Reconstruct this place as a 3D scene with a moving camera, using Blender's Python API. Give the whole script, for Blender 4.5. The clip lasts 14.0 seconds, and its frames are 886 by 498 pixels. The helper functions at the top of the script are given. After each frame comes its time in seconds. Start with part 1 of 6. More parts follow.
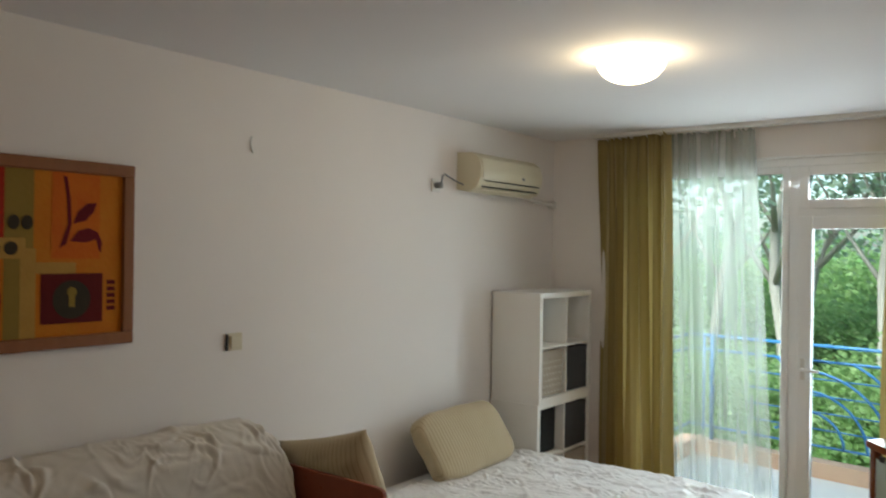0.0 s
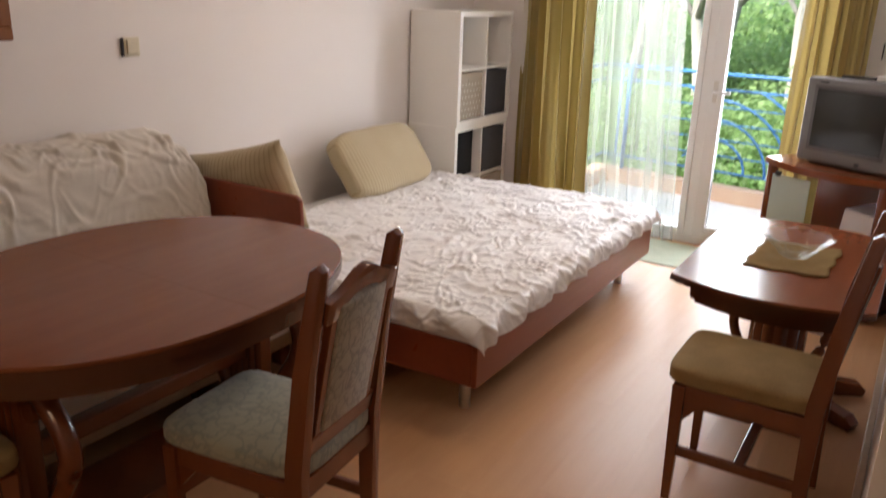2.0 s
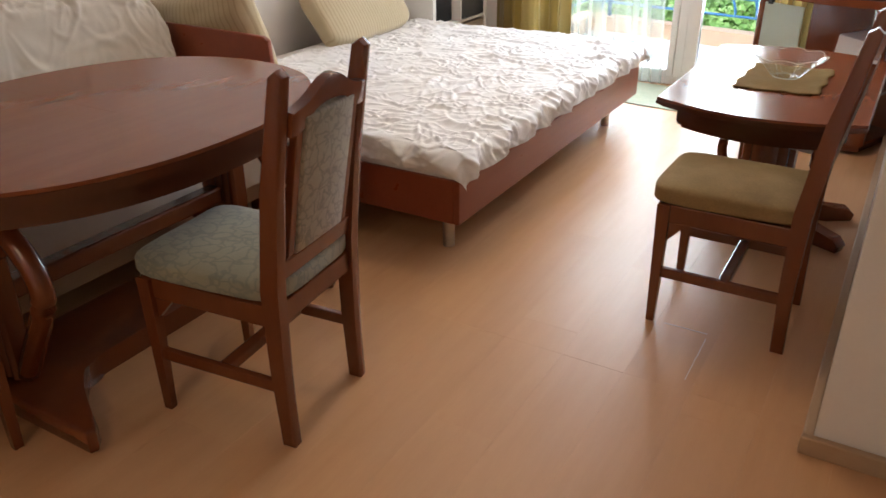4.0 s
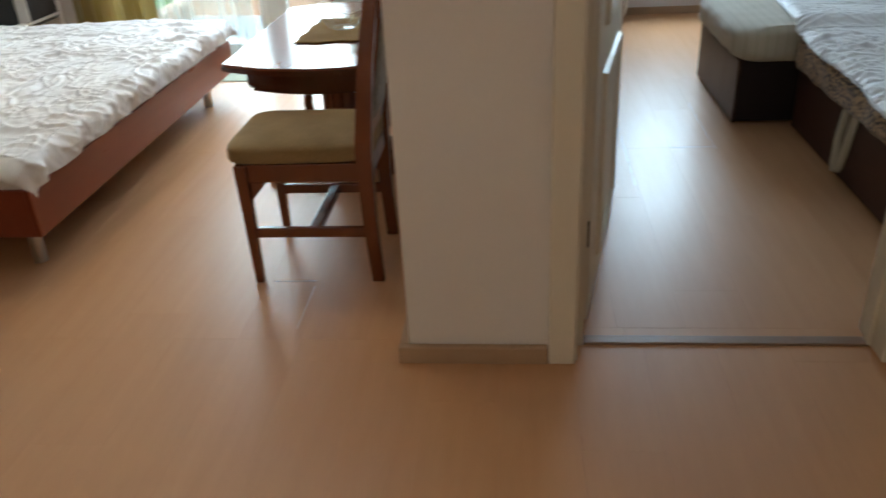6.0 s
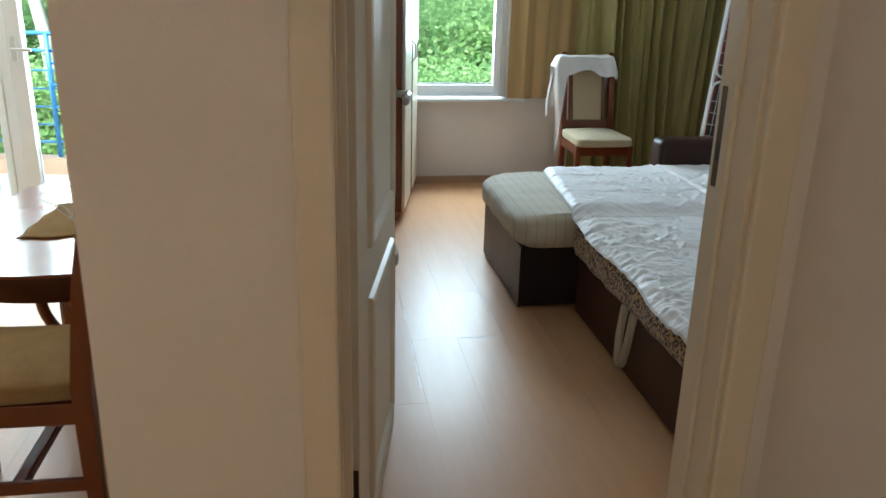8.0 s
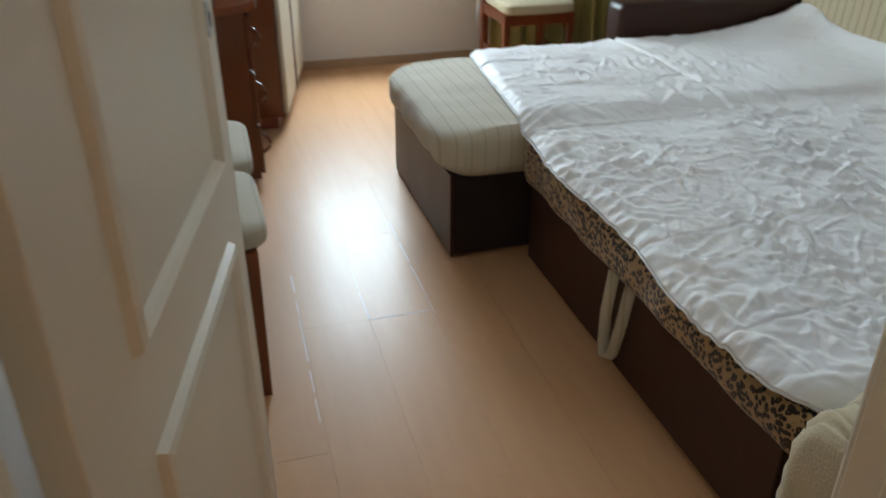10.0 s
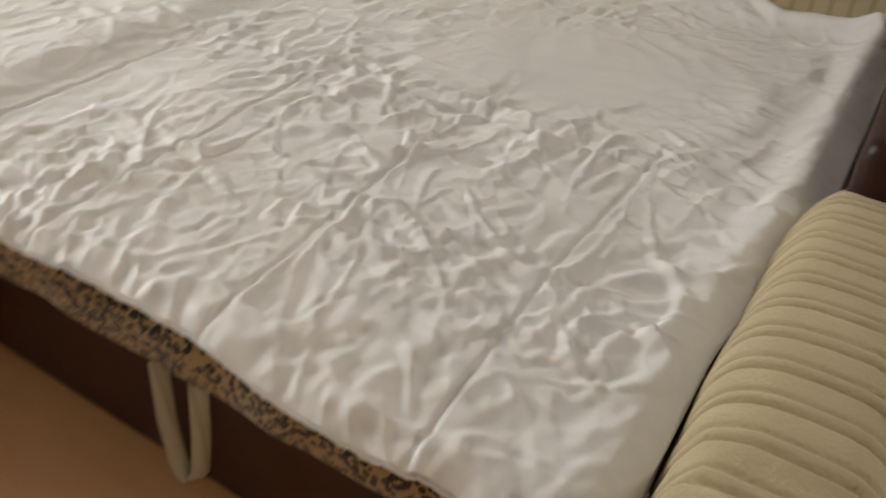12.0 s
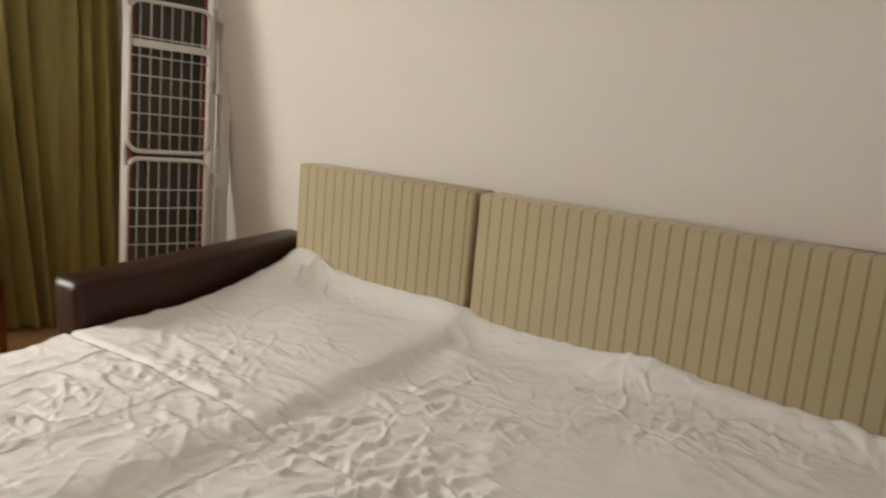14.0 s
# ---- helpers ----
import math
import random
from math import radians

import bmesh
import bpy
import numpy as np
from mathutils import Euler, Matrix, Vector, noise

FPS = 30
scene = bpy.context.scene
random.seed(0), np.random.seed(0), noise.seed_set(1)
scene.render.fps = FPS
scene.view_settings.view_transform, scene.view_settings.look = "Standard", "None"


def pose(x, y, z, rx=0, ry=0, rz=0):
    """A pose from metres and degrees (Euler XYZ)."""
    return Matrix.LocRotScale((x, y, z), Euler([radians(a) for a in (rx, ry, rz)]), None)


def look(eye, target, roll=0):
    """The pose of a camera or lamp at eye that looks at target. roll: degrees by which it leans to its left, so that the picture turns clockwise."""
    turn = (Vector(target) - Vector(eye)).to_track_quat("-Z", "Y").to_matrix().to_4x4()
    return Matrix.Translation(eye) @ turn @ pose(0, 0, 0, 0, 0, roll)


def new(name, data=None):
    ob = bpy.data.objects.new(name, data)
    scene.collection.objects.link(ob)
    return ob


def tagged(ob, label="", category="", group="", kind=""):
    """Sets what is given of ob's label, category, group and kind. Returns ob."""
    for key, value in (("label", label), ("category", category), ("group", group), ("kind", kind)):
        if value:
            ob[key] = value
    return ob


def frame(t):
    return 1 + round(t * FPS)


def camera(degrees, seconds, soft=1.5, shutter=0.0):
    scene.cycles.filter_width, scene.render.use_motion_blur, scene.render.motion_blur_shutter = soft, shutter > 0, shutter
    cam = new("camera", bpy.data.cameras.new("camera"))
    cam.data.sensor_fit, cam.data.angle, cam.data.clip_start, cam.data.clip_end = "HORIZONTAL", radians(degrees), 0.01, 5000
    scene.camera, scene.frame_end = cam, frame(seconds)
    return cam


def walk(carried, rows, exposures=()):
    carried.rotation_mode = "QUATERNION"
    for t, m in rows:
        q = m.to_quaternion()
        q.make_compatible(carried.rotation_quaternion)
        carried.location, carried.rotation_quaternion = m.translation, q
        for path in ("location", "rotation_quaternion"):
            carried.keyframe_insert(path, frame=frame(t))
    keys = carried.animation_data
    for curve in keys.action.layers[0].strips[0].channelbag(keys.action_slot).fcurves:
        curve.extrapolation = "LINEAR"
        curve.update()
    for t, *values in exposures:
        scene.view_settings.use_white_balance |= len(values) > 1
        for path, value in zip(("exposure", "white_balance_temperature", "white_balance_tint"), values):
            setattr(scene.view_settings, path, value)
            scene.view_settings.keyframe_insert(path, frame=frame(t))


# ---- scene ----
cam = camera(58.4, 14.0, shutter=0.4)
PATH = [
    (0, (3.145, -0.316, 1.823), (1.934, 1.276, 1.824), 0.8),
    (0.5, (3.155, -0.272, 1.775), (2.063, 1.398, 1.641), 1.7),
    (1, (3.144, -0.261, 1.736), (2.13, 1.441, 1.461), 2.7),
    (1.5, (3.136, -0.263, 1.689), (2.141, 1.42, 1.269), 2.4),
    (2, (3.128, -0.254, 1.627), (2.145, 1.377, 1.017), 1.9),
    (2.5, (3.121, -0.235, 1.569), (2.148, 1.319, 0.769), 1.1),
    (5, (3.298, -0.165, 1.414), (2.576, 1.46, 0.498), -1.9),
    (5.5, (3.406, -0.128, 1.408), (2.942, 1.571, 0.46), -2.7),
    (6, (3.483, -0.149, 1.363), (3.295, 1.607, 0.425), -3.2),
    (6.5, (3.549, -0.142, 1.367), (3.594, 1.642, 0.465), -3.2),
    (7, (3.586, -0.097, 1.442), (3.79, 1.761, 0.73), -2.4),
    (7.2, (3.585, -0.056, 1.492), (3.826, 1.827, 0.864), -0.2),
    (9.3, (3.791, 0.997, 1.4), (4.128, 2.835, 0.686), 1.4),
    (9.5, (3.821, 1.11, 1.391), (4.182, 2.92, 0.621), 0.9),
    (10, (3.848, 1.358, 1.34), (4.328, 3.055, 0.398), -0.0),
    (10.5, (3.893, 1.633, 1.295), (4.626, 3.125, 0.184), 0.1),
    (11, (4.01, 1.821, 1.274), (4.949, 3.134, 0.092), 0.1),
    (11.5, (4.136, 1.98, 1.271), (5.265, 3.108, 0.065), 1.3),
    (12, (4.238, 2.135, 1.222), (5.612, 2.963, 0.029), 2.4),
    (12.5, (4.338, 2.27, 1.262), (5.902, 2.78, 0.125), 2.3),
    (13, (4.347, 2.314, 1.29), (6.039, 2.873, 0.384), 3.0),
    (13.5, (4.324, 2.3, 1.361), (5.989, 3.182, 0.689), 3.4),
    (14, (4.324, 2.292, 1.4), (5.904, 3.417, 0.914), 2.7),
]
walk(cam, [(t, look(eye, target, roll)) for t, eye, target, roll in PATH],
     exposures=[(0.0, 1.60, 6150, 6), (1.0, 1.85, 6250, 11), (1.7, 2.08, 6450, 18), (2.5, 2.45, 6950, 27), (5.0, 2.68, 5800, 7), (6.0, 2.40, 5750, 5), (7.2, 2.50, 5800, 3), (9.5, 2.82, 6300, 7),
                (11.0, 2.72, 6700, 8), (12.0, 2.96, 8200, 17), (12.5, 2.94, 8400, 16), (13.3, 2.88, 8500, 18), (14.0, 2.79, 8700, 18)])

# ---- world, sun and lamps ----
world = bpy.data.worlds.new("world")
scene.world = world
world.use_nodes = True
wn = world.node_tree.nodes
sky = wn.new("ShaderNodeTexSky")
sky.sky_type, sky.sun_disc = "NISHITA", False
sky.sun_elevation, sky.sun_rotation = radians(52), radians(204)
sky.air_density, sky.dust_density, sky.ozone_density = 1.0, 3.0, 1.0
wn["Background"].inputs["Strength"].default_value = 0.15
world.node_tree.links.new(sky.outputs[0], wn["Background"].inputs[0])


def lamp(name, kind, m, energy, color, **more):
    data = bpy.data.lights.new(name, kind)
    data.energy, data.color = energy, color
    for key, value in more.items():
        if key == "size":
            data.size = value
        elif key == "size_y":
            data.shape, data.size_y = "RECTANGLE", value
        elif key == "angle":
            data.angle = value
        elif key == "radius":
            data.shadow_soft_size = value
    ob = new(name, data)
    ob.matrix_world = m
    return ob


LAMP_XY, FILL_XY = (1.66, 3.0), (2.4, -1.7)
lamp("sun", "SUN", look((0, 0, 10), (0.9, 2.0, 7.2)), 3.6, (1.0, 0.97, 0.92), angle=radians(12))
# sky light through the two openings
lamp("balcony_skylight", "AREA", look((1.75, 5.62, 1.35), (1.65, 0, -0.7)), 27, (0.90, 0.95, 1.0), size=1.35, size_y=2.1)
lamp("window_skylight", "AREA", look((4.55, 6.50, 1.58), (4.75, 0, 0.9)), 15.5, (0.76, 0.89, 1.0), size=0.85, size_y=1.08)
lamp("ceiling_bulb", "POINT", pose(LAMP_XY[0], LAMP_XY[1], 2.592), 1.5, (1.0, 0.74, 0.46), radius=0.05)
# added fill with no known lamp behind it; brightens the hall side
lamp("hall_fill", "POINT", pose(FILL_XY[0], FILL_XY[1], 2.592), 3.2, (1.0, 0.80, 0.50), radius=0.05)


# ---- materials ----
def surf(name, a, b=None, scale=6.0, rough=0.5, rough_var=0.08, bump=0.1, fine=60.0, metal=0.0, stretch=(1, 1, 1),
         spec=0.5, rand=0.0, thin=0.0, sheen=0.0, coat=0.0, wave=None, bump_dist=0.01):
    """Two tones mixed by noise at two scales, uneven roughness and a fine relief. stretch: the grain's direction."""
    b = b or tuple(c * 0.82 for c in a)
    m = bpy.data.materials.new(name)
    m.use_nodes = True
    nt, bs = m.node_tree, m.node_tree.nodes["Principled BSDF"]
    n, l = nt.nodes.new, nt.links.new
    co, mp = n("ShaderNodeTexCoord"), n("ShaderNodeMapping")
    mp.inputs["Scale"].default_value = stretch
    l(co.outputs["Object"], mp.inputs["Vector"])
    big, small = n("ShaderNodeTexNoise"), n("ShaderNodeTexNoise")
    big.inputs["Scale"].default_value, small.inputs["Scale"].default_value = scale, fine
    big.inputs["Detail"].default_value, small.inputs["Detail"].default_value = 5, 6
    for t in (big, small):
        l(mp.outputs[0], t.inputs["Vector"])
    info = n("ShaderNodeObjectInfo")
    if rand:
        cx = n("ShaderNodeCombineXYZ")
        far = n("ShaderNodeMath")
        far.operation = "MULTIPLY"
        far.inputs[1].default_value = 37.0
        l(info.outputs["Random"], far.inputs[0])
        for axis in ("X", "Y", "Z"):
            l(far.outputs[0], cx.inputs[axis])
        l(cx.outputs[0], mp.inputs["Location"])
    add = n("ShaderNodeMath")
    add.operation = "MULTIPLY_ADD"
    add.inputs[1].default_value = 0.45
    l(small.outputs["Fac"], add.inputs[0])
    half = n("ShaderNodeMath")
    half.operation = "MULTIPLY_ADD"
    half.inputs[1].default_value, half.inputs[2].default_value = 0.9, -0.18
    l(big.outputs["Fac"], half.inputs[0])
    l(half.outputs[0], add.inputs[2])
    if rand:
        r = n("ShaderNodeMath")
        r.operation = "MULTIPLY_ADD"
        r.inputs[1].default_value = rand
        l(info.outputs["Random"], r.inputs[0])
        l(add.outputs[0], r.inputs[2])
        r2 = n("ShaderNodeMath")
        r2.operation = "SUBTRACT"
        r2.inputs[1].default_value = rand / 2
        l(r.outputs[0], r2.inputs[0])
        fac = r2.outputs[0]
    else:
        fac = add.outputs[0]
    ramp = n("ShaderNodeMix")
    ramp.data_type, ramp.clamp_factor = "RGBA", True
    ramp.inputs["A"].default_value, ramp.inputs["B"].default_value = (*a, 1), (*b, 1)
    l(fac, ramp.inputs["Factor"])
    color = ramp.outputs["Result"]
    if wave:  # a stripe woven along one axis: (axis, period in m, dark tone, share)
        axis, period, tone, share = wave
        sep = n("ShaderNodeSeparateXYZ")
        l(co.outputs["Object"], sep.inputs[0])
        dv = n("ShaderNodeMath")
        dv.operation = "DIVIDE"
        dv.inputs[1].default_value = period
        l(sep.outputs[axis], dv.inputs[0])
        fr = n("ShaderNodeMath")
        fr.operation = "FRACT"
        l(dv.outputs[0], fr.inputs[0])
        lt = n("ShaderNodeMath")
        lt.operation = "LESS_THAN"
        lt.inputs[1].default_value = share
        l(fr.outputs[0], lt.inputs[0])
        mx = n("ShaderNodeMix")
        mx.data_type = "RGBA"
        mx.inputs["B"].default_value = (*tone, 1)
        l(lt.outputs[0], mx.inputs["Factor"])
        l(color, mx.inputs["A"])
        color = mx.outputs["Result"]
    l(color, bs.inputs["Base Color"])
    rr = n("ShaderNodeMath")
    rr.operation = "MULTIPLY_ADD"
    rr.inputs[1].default_value, rr.inputs[2].default_value = 2 * rough_var, rough - rough_var
    l(big.outputs["Fac"], rr.inputs[0])
    l(rr.outputs[0], bs.inputs["Roughness"])
    bs.inputs["Metallic"].default_value = metal
    bs.inputs["Specular IOR Level"].default_value = spec
    bs.inputs["Sheen Weight"].default_value = sheen
    bs.inputs["Coat Weight"].default_value = coat
    bs.inputs["Coat Roughness"].default_value = 0.16
    if bump:
        bp = n("ShaderNodeBump")
        bp.inputs["Strength"].default_value, bp.inputs["Distance"].default_value = bump, bump_dist
        l(small.outputs["Fac"], bp.inputs["Height"])
        l(bp.outputs[0], bs.inputs["Normal"])
    if thin:  # cloth that lets some light through
        tl, ms = n("ShaderNodeBsdfTranslucent"), n("ShaderNodeMixShader")
        ms.inputs[0].default_value = thin
        l(color, tl.inputs[0])
        l(bs.outputs[0], ms.inputs[1]), l(tl.outputs[0], ms.inputs[2])
        l(ms.outputs[0], nt.nodes["Material Output"].inputs["Surface"])
    return m


def glass_mat(name, tint=(0.95, 1.0, 0.98), rough=0.0):
    """Thin pane: mostly clear, with a real mirror layer."""
    m = bpy.data.materials.new(name)
    m.use_nodes = True
    nt = m.node_tree
    n, l = nt.nodes.new, nt.links.new
    out = nt.nodes["Material Output"]
    nt.nodes.remove(nt.nodes["Principled BSDF"])
    tr, gl, fr, mx = n("ShaderNodeBsdfTransparent"), n("ShaderNodeBsdfGlossy"), n("ShaderNodeFresnel"), n("ShaderNodeMixShader")
    tr.inputs[0].default_value, gl.inputs["Roughness"].default_value = (*tint, 1), rough
    fr.inputs["IOR"].default_value = 1.25
    l(fr.outputs[0], mx.inputs[0]), l(tr.outputs[0], mx.inputs[1]), l(gl.outputs[0], mx.inputs[2])
    l(mx.outputs[0], out.inputs["Surface"])
    return m


def bowl_glass(name):
    """Moulded glass: clear face on, glossy towards its rims."""
    m = glass_mat(name, (0.96, 0.98, 0.97), 0.06)
    nt = m.node_tree
    mix = next(k for k in nt.nodes if k.type == "MIX_SHADER")
    lw = nt.nodes.new("ShaderNodeLayerWeight")
    lw.inputs["Blend"].default_value = 0.12
    nt.links.new(lw.outputs["Facing"], mix.inputs[0])
    return m


def sheer_mat(name, color, clear):
    """Thin woven cloth that lets part of the light straight through and part scattered."""
    m = bpy.data.materials.new(name)
    m.use_nodes = True
    nt = m.node_tree
    n, l = nt.nodes.new, nt.links.new
    out = nt.nodes["Material Output"]
    nt.nodes.remove(nt.nodes["Principled BSDF"])
    tr, df, tl, m1, m2 = n("ShaderNodeBsdfTransparent"), n("ShaderNodeBsdfDiffuse"), n("ShaderNodeBsdfTranslucent"), n("ShaderNodeMixShader"), n("ShaderNodeMixShader")
    df.inputs[0].default_value = tl.inputs[0].default_value = (*color, 1)
    no = n("ShaderNodeTexNoise")
    no.inputs["Scale"].default_value = 3.0
    co = n("ShaderNodeTexCoord")
    mp = n("ShaderNodeMapping")
    mp.inputs["Scale"].default_value = (6, 6, 0.3)
    l(co.outputs["Object"], mp.inputs[0]), l(mp.outputs[0], no.inputs["Vector"])
    mr = n("ShaderNodeMath")
    mr.operation = "MULTIPLY_ADD"
    mr.inputs[1].default_value, mr.inputs[2].default_value = 0.3, clear - 0.15
    l(no.outputs["Fac"], mr.inputs[0])
    m1.inputs[0].default_value = 0.5
    l(df.outputs[0], m1.inputs[1]), l(tl.outputs[0], m1.inputs[2])
    l(mr.outputs[0], m2.inputs[0]), l(m1.outputs[0], m2.inputs[1]), l(tr.outputs[0], m2.inputs[2])
    l(m2.outputs[0], out.inputs["Surface"])
    return m


def glow_mat(name, color, strength):
    m = bpy.data.materials.new(name)
    m.use_nodes = True
    bs = m.node_tree.nodes["Principled BSDF"]
    bs.inputs["Base Color"].default_value = (0.9, 0.85, 0.75, 1)
    bs.inputs["Emission Color"].default_value = (*color, 1)
    bs.inputs["Emission Strength"].default_value = strength
    bs.inputs["Roughness"].default_value = 0.3
    return m


WALL = surf("wall_paint", (0.81, 0.765, 0.73), (0.74, 0.695, 0.66), 0.9, 0.75, 0.06, 0.25, 140, bump_dist=0.002)
CEIL = surf("ceiling_paint", (0.81, 0.80, 0.80), (0.75, 0.74, 0.74), 0.7, 0.85, 0.04, 0.15, 120, bump_dist=0.002)
PLANK = surf("beech_laminate", (0.61, 0.345, 0.175), (0.53, 0.285, 0.135), 3.0, 0.39, 0.05, 0.03, 26, stretch=(9, 0.8, 1), rand=0.22, bump_dist=0.002, spec=0.27, coat=0.05)
JOINT = surf("laminate_core", (0.50, 0.29, 0.15), None, 8, 0.7)
SKIRT = surf("beech_skirting", (0.47, 0.32, 0.20), (0.39, 0.26, 0.155), 3, 0.42, 0.06, 0.05, 30, stretch=(1, 1, 8))
CHERRY = surf("cherry_stain", (0.175, 0.044, 0.013), (0.115, 0.027, 0.008), 2.5, 0.24, 0.07, 0.05, 30, stretch=(8, 8, 0.8), coat=0.3, bump_dist=0.003)
CHERRY_Y = surf("cherry_veneer", (0.235, 0.070, 0.026), (0.165, 0.044, 0.016), 2.0, 0.20, 0.04, 0.02, 34, stretch=(10, 0.9, 2), bump_dist=0.001, spec=0.25)
# rims and aprons of both tables, darker than their veneer
EDGEWOOD = surf("dark_edging", (0.085, 0.023, 0.009), (0.058, 0.015, 0.006), 2.5, 0.22, 0.06, 0.04, 30, stretch=(2, 2, 1), coat=0.3, bump_dist=0.002)
BEDWOOD = surf("mahogany_foil", (0.29, 0.068, 0.028), (0.20, 0.042, 0.018), 2.5, 0.30, 0.07, 0.03, 30, stretch=(8, 0.8, 8))
WHITE = surf("white_lacquer", (0.82, 0.80, 0.76), (0.77, 0.75, 0.71), 2.0, 0.38, 0.06, 0.03, 60, bump_dist=0.002)
DOORPAINT = surf("door_paint", (0.77, 0.70, 0.575), (0.72, 0.65, 0.53), 2.0, 0.42, 0.06, 0.05, 90, bump_dist=0.002)
PVC = surf("white_pvc", (0.84, 0.85, 0.85), (0.79, 0.80, 0.80), 1.5, 0.3, 0.05, 0.0)
PANE = glass_mat("window_pane")
CURTAIN = surf("olive_satin", (0.36, 0.268, 0.088), (0.27, 0.198, 0.060), 1.5, 0.45, 0.1, 0.12, 220, thin=0.24, sheen=0.2, stretch=(1, 1, 0.25), bump_dist=0.002)
CURTAIN_G = surf("green_satin", (0.42, 0.35, 0.12), (0.31, 0.255, 0.085), 1.5, 0.42, 0.1, 0.12, 220, thin=0.2, sheen=0.2, stretch=(1, 1, 0.25), bump_dist=0.002)
SHEER = sheer_mat("sheer_voile", (0.36, 0.39, 0.34), 0.52)
QUILT = surf("white_cotton", (0.85, 0.845, 0.84), (0.81, 0.80, 0.795), 3, 0.58, 0.05, 0.2, 240, sheen=0.1, bump_dist=0.002)
QUILT_BUMP = QUILT.node_tree.nodes["Bump"]
crinkle = QUILT.node_tree.nodes.new("ShaderNodeTexNoise")
crinkle.noise_type = "RIDGED_MULTIFRACTAL"
crinkle.inputs["Scale"].default_value, crinkle.inputs["Detail"].default_value, crinkle.inputs["Distortion"].default_value = 9.0, 2.0, 0.5
crease = QUILT.node_tree.nodes.new("ShaderNodeBump")
crease.inputs["Strength"].default_value, crease.inputs["Distance"].default_value = 0.08, 0.005
QUILT.node_tree.links.new(next(k for k in QUILT.node_tree.nodes if k.type == "TEX_COORD").outputs["Object"], crinkle.inputs["Vector"])
QUILT.node_tree.links.new(crinkle.outputs["Fac"], crease.inputs["Height"])
QUILT.node_tree.links.new(crease.outputs[0], QUILT_BUMP.inputs["Normal"])
COVER = surf("cream_throw", (0.66, 0.61, 0.53), (0.58, 0.53, 0.46), 4, 0.9, 0.04, 0.25, 200, sheen=0.2, bump_dist=0.002)
CUSHION = surf("beige_corduroy", (0.52, 0.42, 0.26), (0.45, 0.355, 0.21), 5, 0.9, 0.04, 0.3, 180, sheen=0.2, bump_dist=0.003)
STRIPE = surf("striped_upholstery", (0.50, 0.41, 0.265), (0.44, 0.36, 0.225), 5, 0.9, 0.04, 0.3, 200, sheen=0.2, wave=("Y", 0.046, (0.26, 0.185, 0.09), 0.12), bump_dist=0.003)
STRIPE_X = surf("pale_striped_upholstery", (0.52, 0.47, 0.36), (0.46, 0.41, 0.31), 5, 0.9, 0.04, 0.3, 200, sheen=0.2, wave=("X", 0.045, (0.41, 0.36, 0.26), 0.14), bump_dist=0.003)
SUEDE = surf("tan_suede", (0.37, 0.255, 0.115), (0.15, 0.095, 0.040), 7, 0.95, 0.04, 0.25, 160, sheen=0.03, spec=0.15, bump_dist=0.003)

def scroll_mat(name, ground, line, scale=26.0):
    """Woven cloth with curling dark lines on a mottled ground."""
    m = surf(name, ground, tuple(c * 0.72 for c in ground), 9, 0.88, 0.05, 0.3, 170, sheen=0.2, bump_dist=0.003)
    nt = m.node_tree
    n, l = nt.nodes.new, nt.links.new
    bs = nt.nodes["Principled BSDF"]
    src = bs.inputs["Base Color"].links[0].from_socket
    co, no, mad, vo, rp, mx = (n("ShaderNode" + k) for k in ("TexCoord", "TexNoise", "VectorMath", "TexVoronoi", "ValToRGB", "Mix"))
    no.inputs["Scale"].default_value = 16
    mad.operation = "MULTIPLY_ADD"
    mad.inputs[1].default_value = (0.10, 0.10, 0.10)
    l(co.outputs["Object"], no.inputs["Vector"]), l(no.outputs["Color"], mad.inputs[0]), l(co.outputs["Object"], mad.inputs[2])
    vo.feature = "DISTANCE_TO_EDGE"
    vo.inputs["Scale"].default_value = scale
    l(mad.outputs[0], vo.inputs["Vector"])
    rp.color_ramp.elements[0].position, rp.color_ramp.elements[1].position = 0.03, 0.10
    rp.color_ramp.elements[0].color, rp.color_ramp.elements[1].color = (0.75, 0.75, 0.75, 1), (0, 0, 0, 1)
    mx.data_type = "RGBA"
    mx.inputs["B"].default_value = (*line, 1)
    l(vo.outputs["Distance"], rp.inputs[0]), l(rp.outputs[0], mx.inputs["Factor"]), l(src, mx.inputs["A"])
    l(mx.outputs["Result"], bs.inputs["Base Color"])
    return m


JACQUARD = scroll_mat("grey_jacquard", (0.42, 0.37, 0.28), (0.20, 0.19, 0.15))
LEATHER = surf("brown_leatherette", (0.036, 0.010, 0.005), (0.024, 0.007, 0.004), 4, 0.38, 0.07, 0.2, 160, bump_dist=0.002, spec=0.32)
DARKCLOTH = surf("dark_base_cloth", (0.014, 0.006, 0.005), (0.010, 0.004, 0.003), 6, 0.85)
CHROME = surf("brushed_steel", (0.55, 0.54, 0.52), (0.45, 0.44, 0.42), 20, 0.3, 0.05, 0.02, metal=1.0)
GREYPL = surf("grey_plastic", (0.20, 0.20, 0.205), (0.165, 0.165, 0.17), 4, 0.45)
BLACKPL = surf("black_plastic", (0.015, 0.015, 0.016), (0.01, 0.01, 0.011), 4, 0.35)
SCREEN = surf("tube_screen", (0.025, 0.028, 0.028), (0.02, 0.022, 0.022), 2, 0.12, 0.02, 0)
CREAMPL = surf("aged_plastic", (0.66, 0.60, 0.44), (0.60, 0.54, 0.38), 3, 0.45)
